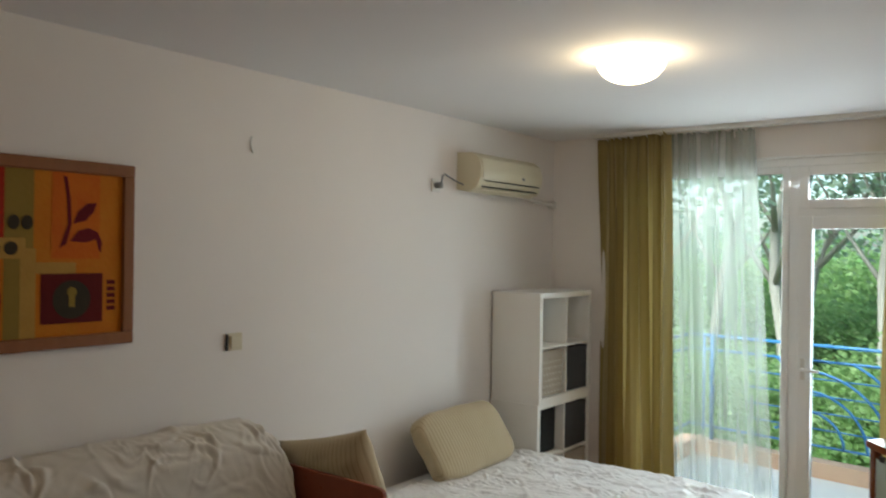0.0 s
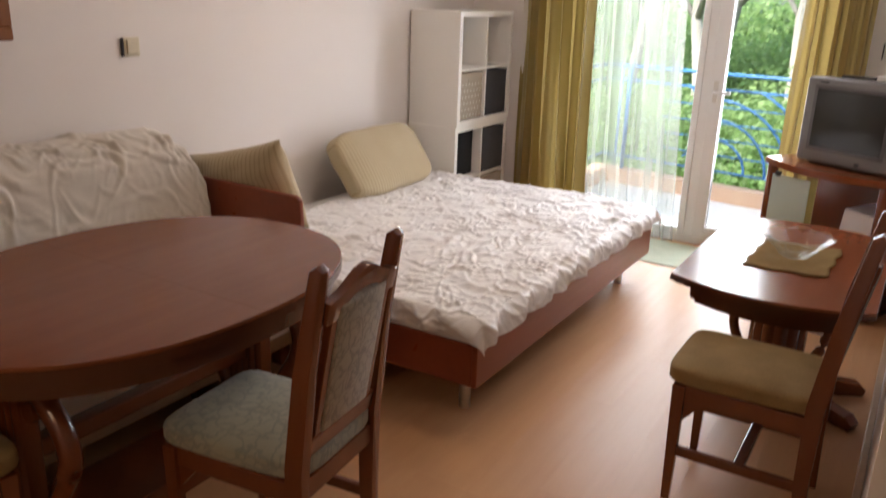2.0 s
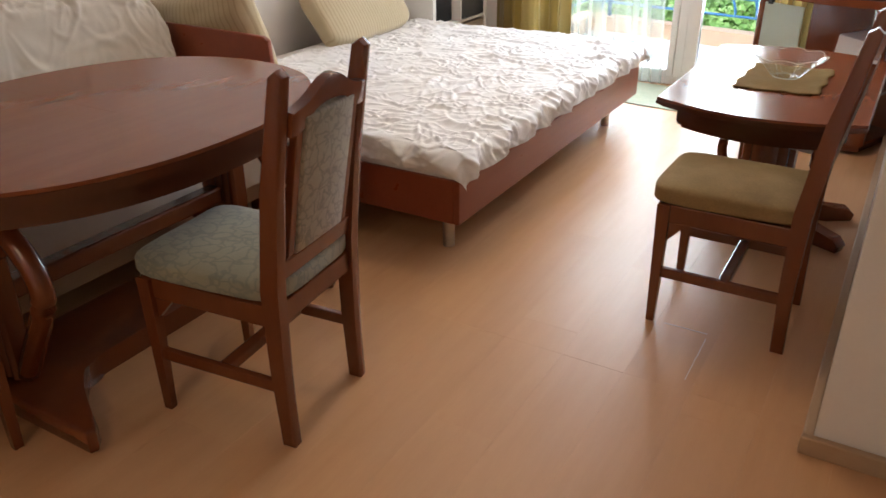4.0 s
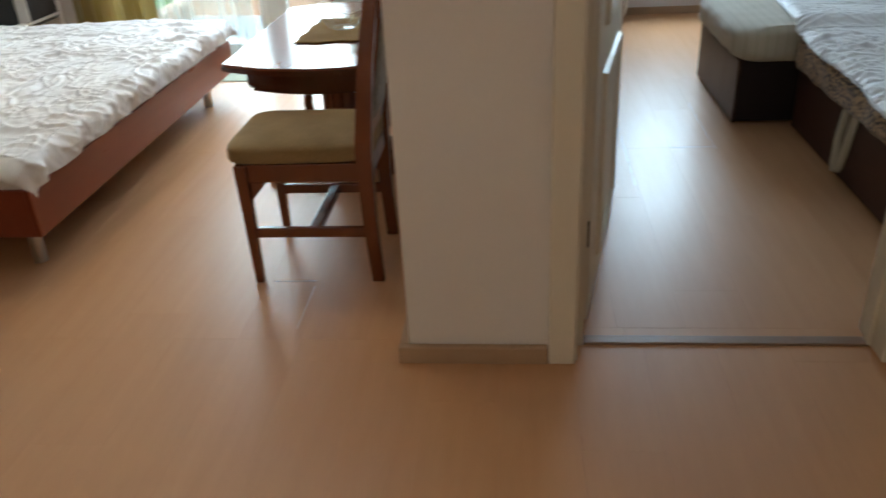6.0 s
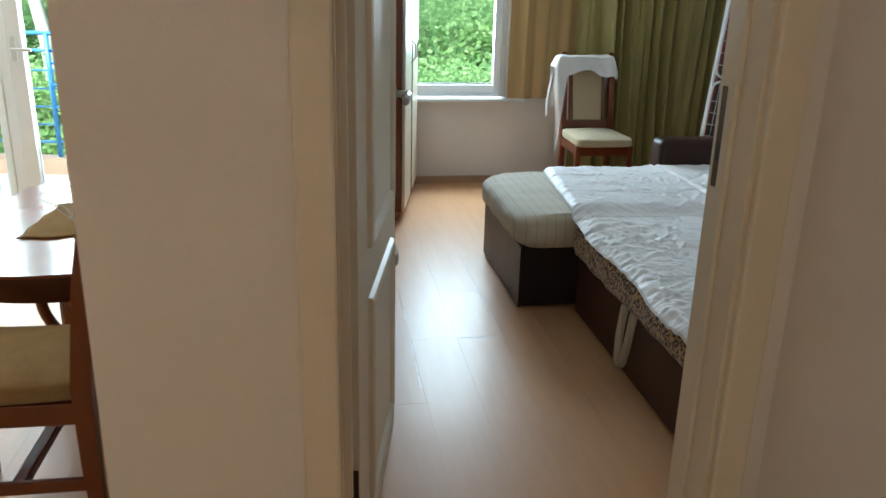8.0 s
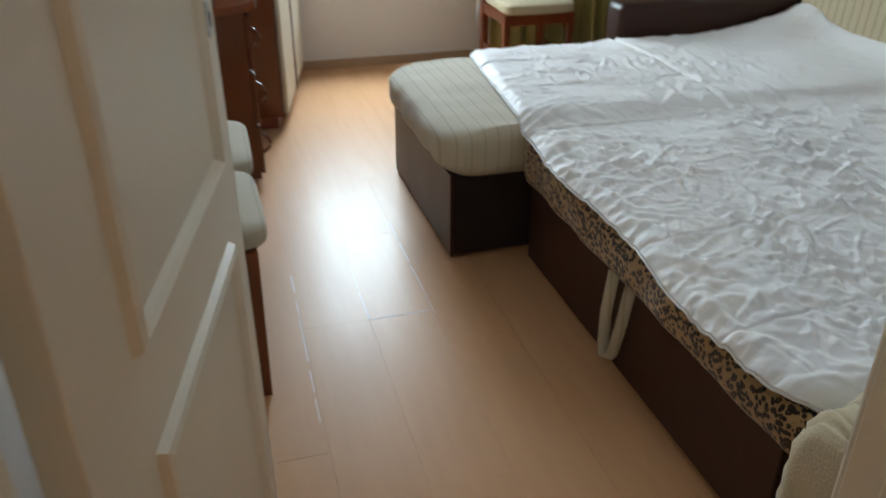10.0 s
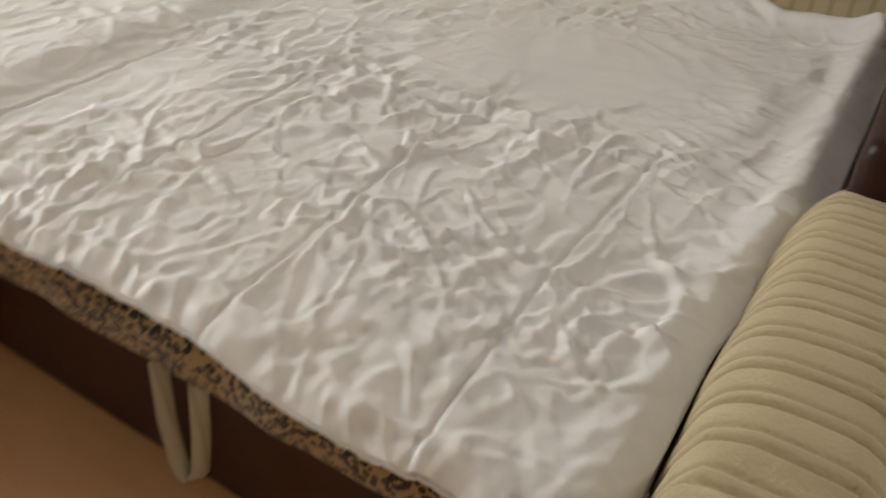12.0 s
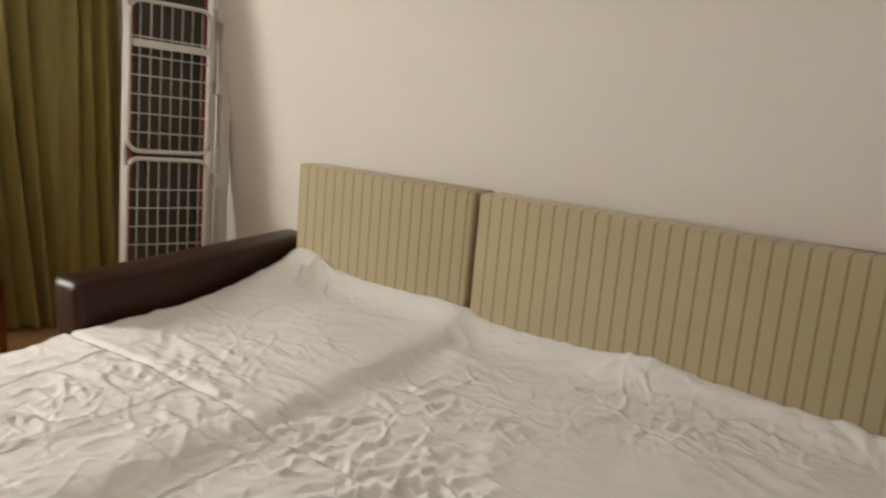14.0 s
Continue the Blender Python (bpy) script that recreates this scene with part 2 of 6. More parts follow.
WHITEPL = surf("white_plastic", (0.72, 0.70, 0.66), (0.66, 0.64, 0.60), 3, 0.4)
BLUEMET = surf("blue_enamel", (0.03, 0.16, 0.36), (0.025, 0.12, 0.29), 5, 0.4)
TILE = surf("terrace_tile", (0.74, 0.69, 0.63), (0.67, 0.61, 0.55), 4, 0.6, rand=0.2)
TERRA = surf("terracotta_kerb", (0.60, 0.39, 0.27), (0.52, 0.32, 0.21), 5, 0.7)
GRASS = surf("meadow", (0.09, 0.22, 0.02), (0.05, 0.13, 0.015), 3, 0.9, bump=0.5)
LEAF = surf("leaf_green", (0.075, 0.20, 0.022), (0.035, 0.10, 0.014), 1.2, 0.55, 0.08, 0)
BARK = surf("grey_bark", (0.30, 0.285, 0.25), (0.20, 0.185, 0.155), 9, 0.9, bump=0.6, stretch=(1, 1, 0.3))


# ---- building blocks ----
def part(name, bm, material, parent=None, label="", smooth=False, m=None):
    """Links a bmesh as one mesh object, under a thing or a part if one is given."""
    me = bpy.data.meshes.new(name)
    bmesh.ops.recalc_face_normals(bm, faces=bm.faces)
    if smooth:
        for f in bm.faces:
            f.smooth = True
        if smooth != "all":
            for e in bm.edges:
                if len(e.link_faces) == 2 and e.calc_face_angle(0) > 0.7:
                    e.smooth = False
    bm.to_mesh(me)
    bm.free()
    me.materials.append(material)
    ob = new(name, me)
    if parent:
        ob.parent = parent
    if m is not None:
        ob.matrix_basis = m
    return tagged(ob, label)


def thing(name, label, category, m=None, group="", kind=""):
    """An empty at the base of a thing, under which its parts go."""
    ob = new(name)
    ob.empty_display_size = 0.1
    if m is not None:
        ob.matrix_basis = m
    return tagged(ob, label, category, group, kind)


def box(x0, y0, z0, x1, y1, z1, bevel=0.0, seg=2, bm=None):
    """A block between two corners, its edges rounded."""
    own = bmesh.new()
    vs = [own.verts.new((x, y, z)) for x in (x0, x1) for y in (y0, y1) for z in (z0, z1)]
    for q in ((0, 1, 3, 2), (4, 6, 7, 5), (0, 4, 5, 1), (2, 3, 7, 6), (0, 2, 6, 4), (1, 5, 7, 3)):
        own.faces.new([vs[i] for i in q])
    if bevel:
        bmesh.ops.bevel(own, geom=own.edges[:], offset=min(bevel, 0.45 * min(abs(x1 - x0), abs(y1 - y0), abs(z1 - z0))), segments=seg, profile=0.5, affect="EDGES")
    if bm is None:
        return own
    return merge(bm, own)


def merge(bm, own):
    me = bpy.data.meshes.new("joined")
    own.to_mesh(me)
    own.free()
    bm.from_mesh(me)
    bpy.data.meshes.remove(me)
    return bm


def tube(points, radius, sides=10, bm=None, taper=None, closed=False):
    """A round rod along a line of points."""
    own = bmesh.new()
    pts = [Vector(p) for p in points]
    rings = []
    up = Vector((0, 0, 1))
    for i, p in enumerate(pts):
        if closed:
            d = pts[(i + 1) % len(pts)] - pts[i - 1]
        else:
            d = pts[min(i + 1, len(pts) - 1)] - pts[max(i - 1, 0)]
        d.normalize()
        a = d.cross(up if abs(d.z) < 0.95 else Vector((1, 0, 0))).normalized()
        b = d.cross(a)
        r = radius if taper is None else radius + (taper - radius) * i / max(1, len(pts) - 1)
        rings.append([own.verts.new(p + r * (math.cos(2 * math.pi * k / sides) * a + math.sin(2 * math.pi * k / sides) * b)) for k in range(sides)])
    n = len(rings)
    for i in range(n if closed else n - 1):
        for k in range(sides):
            own.faces.new((rings[i][k], rings[i][(k + 1) % sides], rings[(i + 1) % n][(k + 1) % sides], rings[(i + 1) % n][k]))
    if not closed:
        own.faces.new(rings[0])
        own.faces.new(rings[-1][::-1])
    return own if bm is None else merge(bm, own)


def slab(outline, z0, z1, bevel=0.0, seg=2, bm=None, m=None):
    """A flat outline (x, y) raised to a plate, its edges rounded; m lays it into place."""
    own = bmesh.new()
    low = [own.verts.new((x, y, z0)) for x, y in outline]
    top = [own.verts.new((x, y, z1)) for x, y in outline]
    own.faces.new(low[::-1])
    own.faces.new(top)
    for i in range(len(low)):
        j = (i + 1) % len(low)
        own.faces.new((low[i], low[j], top[j], top[i]))
    if bevel:
        rim = [e for e in own.edges if abs(e.verts[0].co.z - e.verts[1].co.z) < 1e-6]
        bmesh.ops.bevel(own, geom=rim, offset=bevel, segments=seg, profile=0.5, affect="EDGES")
    if m is not None:
        own.transform(m)
    return own if bm is None else merge(bm, own)


def pillow(w, d, h, power=2.6, n=22, crease=0.006, seed=0, pinch=0.06):
    """A stuffed cushion, w by d, h thick, with pulled corners and slack creases."""
    own = bmesh.new()
    grid = {}
    for side in (1, -1):
        for i in range(n + 1):
            for j in range(n + 1):
                u, v = 2 * i / n - 1, 2 * j / n - 1
                edge = max(0.0, (1 - abs(u) ** power) * (1 - abs(v) ** power)) ** 0.42
                if edge == 0 and side == -1:
                    grid[side, i, j] = grid[1, i, j]
                    continue
                pull = 1 - pinch * (1 - abs(v) ** 2) * abs(u) ** 3
                pull2 = 1 - pinch * (1 - abs(u) ** 2) * abs(v) ** 3
                z = side * h / 2 * edge
                x, y = u * w / 2 * pull, v * d / 2 * pull2
                k = noise.fractal(Vector((x * 7 + seed, y * 7, side * 3)), 1.0, 2.0, 3) * crease * 4 * edge
                grid[side, i, j] = own.verts.new((x, y, z + k))
    for side in (1, -1):
        for i in range(n):
            for j in range(n):
                q = [grid[side, i, j], grid[side, i + 1, j], grid[side, i + 1, j + 1], grid[side, i, j + 1]]
                q = list(dict.fromkeys(q))
                if len(q) > 2:
                    try:
                        own.faces.new(q if side == 1 else q[::-1])
                    except ValueError:
                        pass
    return own


def ridge(n):
    """A crease with a soft crest and slack sides."""
    return 0.8 - math.sqrt(5.0 * n * n + 0.006)


def box_cushion(w, d, h, n=18, seed=0, power=9.0, slack=0.008):
    """A foam cushion with rounded edges, slightly domed faces and slack cloth."""
    bm = bmesh.new()
    bmesh.ops.create_cube(bm, size=2)
    bmesh.ops.subdivide_edges(bm, edges=bm.edges[:], cuts=n, use_grid_fill=True)
    for v in bm.verts:
        p = v.co.copy()
        k = (abs(p.x) ** power + abs(p.y) ** power + abs(p.z) ** power) ** (-1 / power)
        q = Vector((p.x * k * w / 2, p.y * k * d / 2, p.z * k * h / 2))
        q.z *= 1 + 0.22 * (1 - p.x * p.x) * (1 - p.y * p.y)
        v.co = q * (1 + slack * 3 * noise.fractal(q * 6 + Vector((seed, 0, 0)), 1.0, 2.0, 3))
    return bm


def fold(p, seed, freq, amount):
    """Height of rumpled cloth: long creases in a few directions, each fading in and out, over slack swells."""
    x, y = p[0], p[1]
    w = noise.noise_vector(Vector((x * 2.6 + seed, y * 2.6, seed)))
    x, y = x + 0.07 * w.x, y + 0.07 * w.y
    total = 0.0
    # one direction rules each patch of the cloth
    pull = [math.exp(9 * noise.noise(Vector((x * 2.4 + 5 * k, y * 2.4, seed + 11 * k)))) for k in range(4)]
    whole = sum(pull)
    taut = min(1.0, max(0.12, 0.65 + 1.4 * noise.noise(Vector((x * 3.2, y * 3.2, seed + 70)))))
    for k, (ang, slim) in enumerate(((0.3, 0.34), (1.1, 0.38), (1.9, 0.34), (2.7, 0.30))):
        m = taut * pull[k] / whole
        if m < 0.03:
            continue
        c, s = math.cos(ang), math.sin(ang)
        along, across = (x * c + y * s) * slim, y * c - x * s
        n1 = noise.noise(Vector((along * freq, across * freq, seed + 5 * k)))
        n2 = noise.noise(Vector((along * freq * 2.3, across * freq * 2.3, seed + 5 * k + 2)))
        total += m * (ridge(n1) + 0.55 * ridge(n2))
    return amount * (total + 0.9 * noise.noise(Vector((x * 3.1, y * 3.1, seed + 40))))


def crumple(x, y, seed):
    """A web of small crests, as in cloth that was bunched and let go; about 0 to 1."""
    a = max(0.0, 1 - 2.6 * abs(noise.noise(Vector((x * 7.0, y * 7.0, seed)))))
    b = max(0.0, 1 - 2.4 * abs(noise.noise(Vector((x * 16.0, y * 16.0, seed + 7)))))
    return 0.68 * a ** 1.7 + 0.32 * b ** 1.5


def crease_field(x0, x1, y0, y1, count, heading, length, width, height, seed, step=0.004):
    """Cloth height from many short bent creases. heading(x, y): their mean direction and its spread, in radians."""
    rng = np.random.default_rng(seed)
    nx, ny = int((x1 - x0) / step) + 2, int((y1 - y0) / step) + 2
    field = np.zeros((nx, ny))
    for _ in range(count):
        cx, cy = rng.uniform(x0, x1), rng.uniform(y0, y1)
        mean, spread = heading(cx, cy)
        turn = mean + spread * rng.normal()
        size = rng.uniform(0.45, 1.35)
        ln, wd = length * size, width * (0.6 + 0.5 * size) * rng.uniform(0.8, 1.3)
        hi = height * size * rng.uniform(0.35, 1.2)
        bow, slope = rng.normal() * 0.9, rng.uniform(-0.45, 0.45)
        reach = 1.7 * ln + 2 * wd
        i0, i1 = max(0, int((cx - reach - x0) / step)), min(nx, int((cx + reach - x0) / step) + 1)
        j0, j1 = max(0, int((cy - reach - y0) / step)), min(ny, int((cy + reach - y0) / step) + 1)
        gx, gy = np.meshgrid(x0 + step * np.arange(i0, i1) - cx, y0 + step * np.arange(j0, j1) - cy, indexing="ij")
        along = gx * math.cos(turn) + gy * math.sin(turn)
        across = gy * math.cos(turn) - gx * math.sin(turn) + bow * along ** 2 / ln
        k = np.abs(across) / wd * (1 + slope * np.sign(across))
        field[i0:i1, j0:j1] += hi * np.exp(-(along / ln) ** 2) * (np.exp(-k ** 1.35) - 0.38 * np.exp(-((k - 1.7) / 0.8) ** 2))

    def at(x, y):
        u, v = min(max((x - x0) / step, 0.0), nx - 1.001), min(max((y - y0) / step, 0.0), ny - 1.001)
        i, j = int(u), int(v)
        u, v = u - i, v - j
        return float((field[i, j] * (1 - u) + field[i + 1, j] * u) * (1 - v) + (field[i, j + 1] * (1 - u) + field[i + 1, j + 1] * u) * v)
    return at


def drape(name, x0, x1, y0, y1, top, drop, material, parent, nx=170, ny=170, freq=5.0, amount=0.012, seed=0, corner=0.09, label="", hang=(1, 1, 1, 1), shape=None, creases=None):
    """A cloth laid over a bed: wrinkled on top, its rim hanging over the chosen sides (x0, x1, y0, y1)."""
    bm = bmesh.new()
    grid = []
    ax0, ax1 = x0 - drop * hang[0], x1 + drop * hang[1]
    ay0, ay1 = y0 - drop * hang[2], y1 + drop * hang[3]
    for i in range(nx + 1):
        row = []
        for j in range(ny + 1):
            x, y = ax0 + (ax1 - ax0) * i / nx, ay0 + (ay1 - ay0) * j / ny
            cx, cy = min(max(x, x0), x1), min(max(y, y0), y1)
            ox, oy = x - cx, y - cy
            over = math.hypot(ox, oy)
            h = fold((x, y), seed, freq, amount) + (creases(x, y) if creases else 0.0)
            z = top + h
            rr = 0.05
            if over > 0:
                ang = min(over / rr, 1.45)
                out = rr * math.sin(ang) + h * 0.9 + 0.012 * math.sin(26 * (x + y) + 3 * noise.noise(Vector((x * 5, y * 5, seed))))
                dz = rr * (1 - math.cos(ang)) + max(0.0, over - rr * 1.45)
                x, y, z = cx + ox / over * out, cy + oy / over * out, top - dz + h * 0.3
            if shape:
                x, y, z = shape(x, y, z)
            row.append(bm.verts.new((x, y, z)))
        grid.append(row)
    for i in range(nx):
        for j in range(ny):
            bm.faces.new((grid[i][j], grid[i + 1][j], grid[i + 1][j + 1], grid[i][j + 1]))
    return part(name, bm, material, parent, label, "all")


def curtain(name, x0, x1, y, z0, z1, folds, depth, material, label, category="curtain", seed=0, flare=0.0, swing=0.0, skew=0.0):
    """Hanging cloth with gathered folds; flare: how much wider it falls at its foot, swing: how far the foot shifts."""
    bm = bmesh.new()
    nx, nz = folds * 20, 40
    rows = []
    for k in range(nz + 1):
        t = k / nz
        z = z1 + (z0 - z1) * t
        row = []
        for i in range(nx + 1):
            u = i / nx
            v = u + 0.02 * noise.noise(Vector((u * 6 + seed, t * 1.5, seed)))
            grow = 1 + flare * t
            mid = (x0 + x1) / 2
            x = mid + (x0 + (x1 - x0) * v - mid) * grow + swing * t
            ph = 2 * math.pi * folds * (u + 0.17 * noise.noise(Vector((u * 3.4, t * 0.5, seed + 9))) + 0.035 * noise.noise(Vector((u * 11, t * 0.9, seed))))
            d = depth * max(0.25, 0.8 + 1.7 * noise.noise(Vector((u * 6, 0.8 * t, seed)))) * (0.7 + 0.4 * t)
            tuck = 0.22 * depth * math.sin(ph * 2.7 + 4 * noise.noise(Vector((u * 5, t, seed + 3)))) * (0.4 + math.exp(-t / 0.06))
            hem = 0.010 * math.exp(-(t / 0.02) ** 2) * math.sin(ph * 3.1)
            row.append(bm.verts.new((x + 0.25 * d * math.sin(2 * ph), y + skew * u + d * math.sin(ph) + tuck + hem, z + 0.012 * math.sin(2.3 * ph) * math.exp(-t / 0.01))))
        rows.append(row)
    for k in range(nz):
        for i in range(nx):
            bm.faces.new((rows[k][i], rows[k][i + 1], rows[k + 1][i + 1], rows[k + 1][i]))
    ob = part(name, bm, material, None, label, "all")
    return tagged(ob, "", category)

# ---- the setting ----
H = 2.70
PLAN = [(-0.2, -3.2), (4.80, -3.2), (4.80, 1.75), (6.80, 1.75), (6.80, 6.47), (3.17, 6.47), (3.17, 5.47), (-0.2, 5.47)]


def wall(name, *blocks):
    bm = bmesh.new()
    for b in blocks:
        box(*b, bm=bm)
    return tagged(part(name, bm, WALL), "off-white painted plaster wall", "wall", "", "structure")


wall("wall_west", (-0.2, -3.2, -0.05, 0.0, 5.47, H))
wall("wall_north", (0.0, 5.27, -0.05, 0.55, 5.47, H), (2.64, 5.27, -0.05, 3.17, 5.47, H), (0.55, 5.27, 2.46, 2.64, 5.47, H))
wall("wall_partition", (3.17, 1.725, -0.05, 3.45, 6.47, H))
wall("wall_doorway", (3.45, 1.725, -0.05, 3.625, 1.89, H), (4.51, 1.725, -0.05, 4.62, 1.89, H), (3.625, 1.725, 2.07, 4.51, 1.89, H))
wall("wall_hall_east", (4.62, -3.0, -0.05, 4.80, 1.89, H))
wall("wall_south", (0.0, -3.2, -0.05, 4.80, -3.0, H))
wall("wall_bedroom_south", (4.80, 1.75, -0.05, 6.80, 1.89, H))
wall("wall_bedroom_east", (6.62, 1.89, -0.05, 6.80, 6.47, H))
wall("wall_bedroom_north", (3.45, 6.28, -0.05, 4.05, 6.47, H), (5.02, 6.28, -0.05, 6.62, 6.47, H), (4.05, 6.28, -0.05, 5.02, 6.47, 0.655), (4.05, 6.28, 2.15, 5.02, 6.47, H))
tagged(part("ceiling", slab(PLAN, H, H + 0.15), CEIL), "flat white painted ceiling", "ceiling", "", "structure")
floor = tagged(part("floor", slab(PLAN, -0.12, -0.010), JOINT), "beech laminate floor of long planks", "floor", "", "structure")


def skirting(x0, y0, x1, y1):
    tagged(part("baseboard", box(x0, y0, -0.002, x1, y1, 0.055, 0.005), SKIRT), "light beech skirting board", "baseboard", "", "structure")


skirting(3.140, 1.701, 3.566, 1.725)
skirting(3.142, 1.726, 3.17, 5.27)
skirting(0.0, -3.0, 0.016, 5.27)
skirting(4.603, -3.0, 4.62, 1.70)
skirting(0.016, 5.254, 0.55, 5.27)
skirting(2.64, 5.254, 3.152, 5.27)
skirting(3.45, 6.264, 6.62, 6.28)
skirting(6.604, 1.89, 6.62, 6.264)
skirting(4.56, 1.89, 6.604, 1.906)
skirting(3.45, 1.96, 3.466, 6.264)

# door lining and casings of the bedroom doorway
trim = thing("door_frame", "cream painted wooden door frame with moulded casing", "door frame", kind="structure")
part("jamb", box(3.625, 1.722, 0.0, 3.65, 1.893, 2.07, 0.002), DOORPAINT, trim)
jamb = part("jamb", box(4.482, 1.722, 0.0, 4.51, 1.893, 2.07, 0.002), DOORPAINT, trim)
part("head", box(3.65, 1.722, 2.045, 4.482, 1.893, 2.07, 0.002), DOORPAINT, trim)
part("stop", box(3.65, 1.795, 0.0, 3.672, 1.832, 2.045, 0.003), DOORPAINT, trim)
part("stop", box(4.470, 1.80, 0.0, 4.482, 1.835, 2.045, 0.003), DOORPAINT, trim)
for ya, yb in ((1.700, 1.722), (1.893, 1.912)):
    for xa, xb in ((3.568, 3.643 if ya < 1.8 else 3.628), (4.492, 4.568)):
        bm = box(xa, ya, 0.0, xb, yb, 2.12, 0.006)
        part("casing", bm, DOORPAINT, trim)
    part("casing", box(3.568, ya, 2.05, 4.568, yb, 2.125, 0.006), DOORPAINT, trim)
part("strike_plate", slab([(-0.012, -0.11), (0.012, -0.11), (0.012, 0.11), (-0.012, 0.11)], 0, 0.003, 0.001), surf("bronze_plate", (0.16, 0.12, 0.08), None, 20, 0.4, metal=0.9), jamb, "worn bronze strike plate", m=pose(4.4818, 1.862, 1.17, 0, -90, 0) @ pose(0, 0, 0, 0, 0, 90))
part("latch_hole", box(4.4775, 1.855, 1.12, 4.479, 1.869, 1.16), BLACKPL, jamb)
tagged(part("threshold_strip", slab([(3.65, 1.80), (4.482, 1.80), (4.482, 1.842), (3.65, 1.842)], -0.004, 0.007, 0.004), surf("brass_strip", (0.30, 0.19, 0.115), (0.24, 0.145, 0.085), 12, 0.38)), "worn metal threshold strip across the doorway", "threshold", "", "structure")

# the bedroom door, open into the room
LEAF_W, LEAF_T = 0.79, 0.04
door = thing("door_1", "cream panelled bedroom door standing open", "door", pose(3.674, 1.925, 0.008, 0, 0, 78.8), kind="structure")
bm = box(0, -LEAF_T / 2, 0, LEAF_W, LEAF_T / 2, 2.02, 0.003)
part("leaf", bm, DOORPAINT, door)


def door_panel(outline, side):
    """A raised moulding and a sunk field on one face of the leaf."""
    y = side * (LEAF_T / 2)
    c = Vector((sum(p[0] for p in outline) / len(outline), sum(p[1] for p in outline) / len(outline)))
    lay = Matrix(((1, 0, 0, 0), (0, 0, side, y), (0, 1, 0, 0), (0, 0, 0, 1)))
    bm = bmesh.new()
    n = len(outline)
    rings = []
    for inset, h in ((0.0, 0.0), (0.004, 0.012), (0.014, 0.016), (0.021, 0.009), (0.026, 0.0015), (0.040, 0.001)):
        ring = []
        for i in range(n):
            p, a, b = (Vector(outline[k % n]) for k in (i, i - 1, i + 1))
            d1, d2 = (p - a).normalized(), (b - p).normalized()
            nrm = (Vector((-d1.y, d1.x)) + Vector((-d2.y, d2.x))).normalized()
            ring.append(bm.verts.new((*(p + nrm * inset / max(0.5, nrm.dot(Vector((-d1.y, d1.x)))))[:], h)))
        rings.append(ring)
    for r0, r1 in zip(rings, rings[1:]):
        for i in range(n):
            bm.faces.new((r0[i], r0[(i + 1) % n], r1[(i + 1) % n], r1[i]))
    bm.faces.new(rings[-1])
    bm.transform(lay)
    part("panel", bm, DOORPAINT, door)


for side in (-1, 1):
    door_panel([(0.16, 0.14), (0.665, 0.14), (0.665, 0.725), (0.16, 0.725)], side)
    door_panel([(0.155, 0.855), (0.665, 0.855), (0.665, 1.88), (0.155, 1.88)], side)
    rose = [(0.019 * math.cos(2 * math.pi * i / 24), 0.027 * math.sin(2 * math.pi * i / 24)) for i in range(24)]
    out = Matrix(((1, 0, 0, 0), (0, 0, side, side * LEAF_T / 2), (0, 1, 0, 0), (0, 0, 0, 1)))
    handle = part("handle_plate", slab(rose, 0, 0.009, 0.003, m=pose(0.718, 0, 1.155) @ out), CHROME, door, "satin steel handle rose", True)
    part("lever", tube([(0.718, side * 0.026, 1.155), (0.718, side * 0.060, 1.155), (0.712, side * 0.068, 1.155), (0.64, side * 0.071, 1.152), (0.612, side * 0.068, 1.146)], 0.0105, 12), CHROME, handle, "satin steel lever", "all")
    plate = part("key_plate", slab(rose, 0, 0.008, 0.003, m=pose(0.718, 0, 1.075) @ out), CHROME, door, "satin steel key rose", True)
    part("keyhole", box(0.714, side * 0.0285 - 0.0008, 1.064, 0.722, side * 0.0285 + 0.0008, 1.086), BLACKPL, plate, "dark keyhole")
BRONZE = surf("dark_bronze", (0.10, 0.075, 0.05), (0.07, 0.05, 0.035), 20, 0.42, metal=0.8)
for z in (0.295, 1.70):
    leaf_hinge = part("hinge", tube([(-0.006, 0.020, z - 0.045), (-0.006, 0.020, z + 0.045)], 0.008, 10), BRONZE, door, "dark bronze hinge", "all")
    part("hinge_plate", box(-0.003, -0.016, z - 0.042, 0.001, 0.014, z + 0.042, 0.001), BRONZE, leaf_hinge, "dark bronze hinge plate")

# ---- balcony window and door ----
win = thing("window_1", "white pvc balcony window with a glazed door beside it", "window", kind="structure")


def frame_rect(x0, x1, z0, z1, w, y0, y1, parent, name="frame", axis_bevel=0.006):
    bm = box(x0, y0, z0, x0 + w, y1, z1, axis_bevel)
    box(x1 - w, y0, z0, x1, y1, z1, axis_bevel, bm=bm)
    box(x0 + w, y0, z0, x1 - w, y1, z0 + w, axis_bevel, bm=bm)
    box(x0 + w, y0, z1 - w, x1 - w, y1, z1, axis_bevel, bm=bm)
    return part(name, bm, PVC, parent)


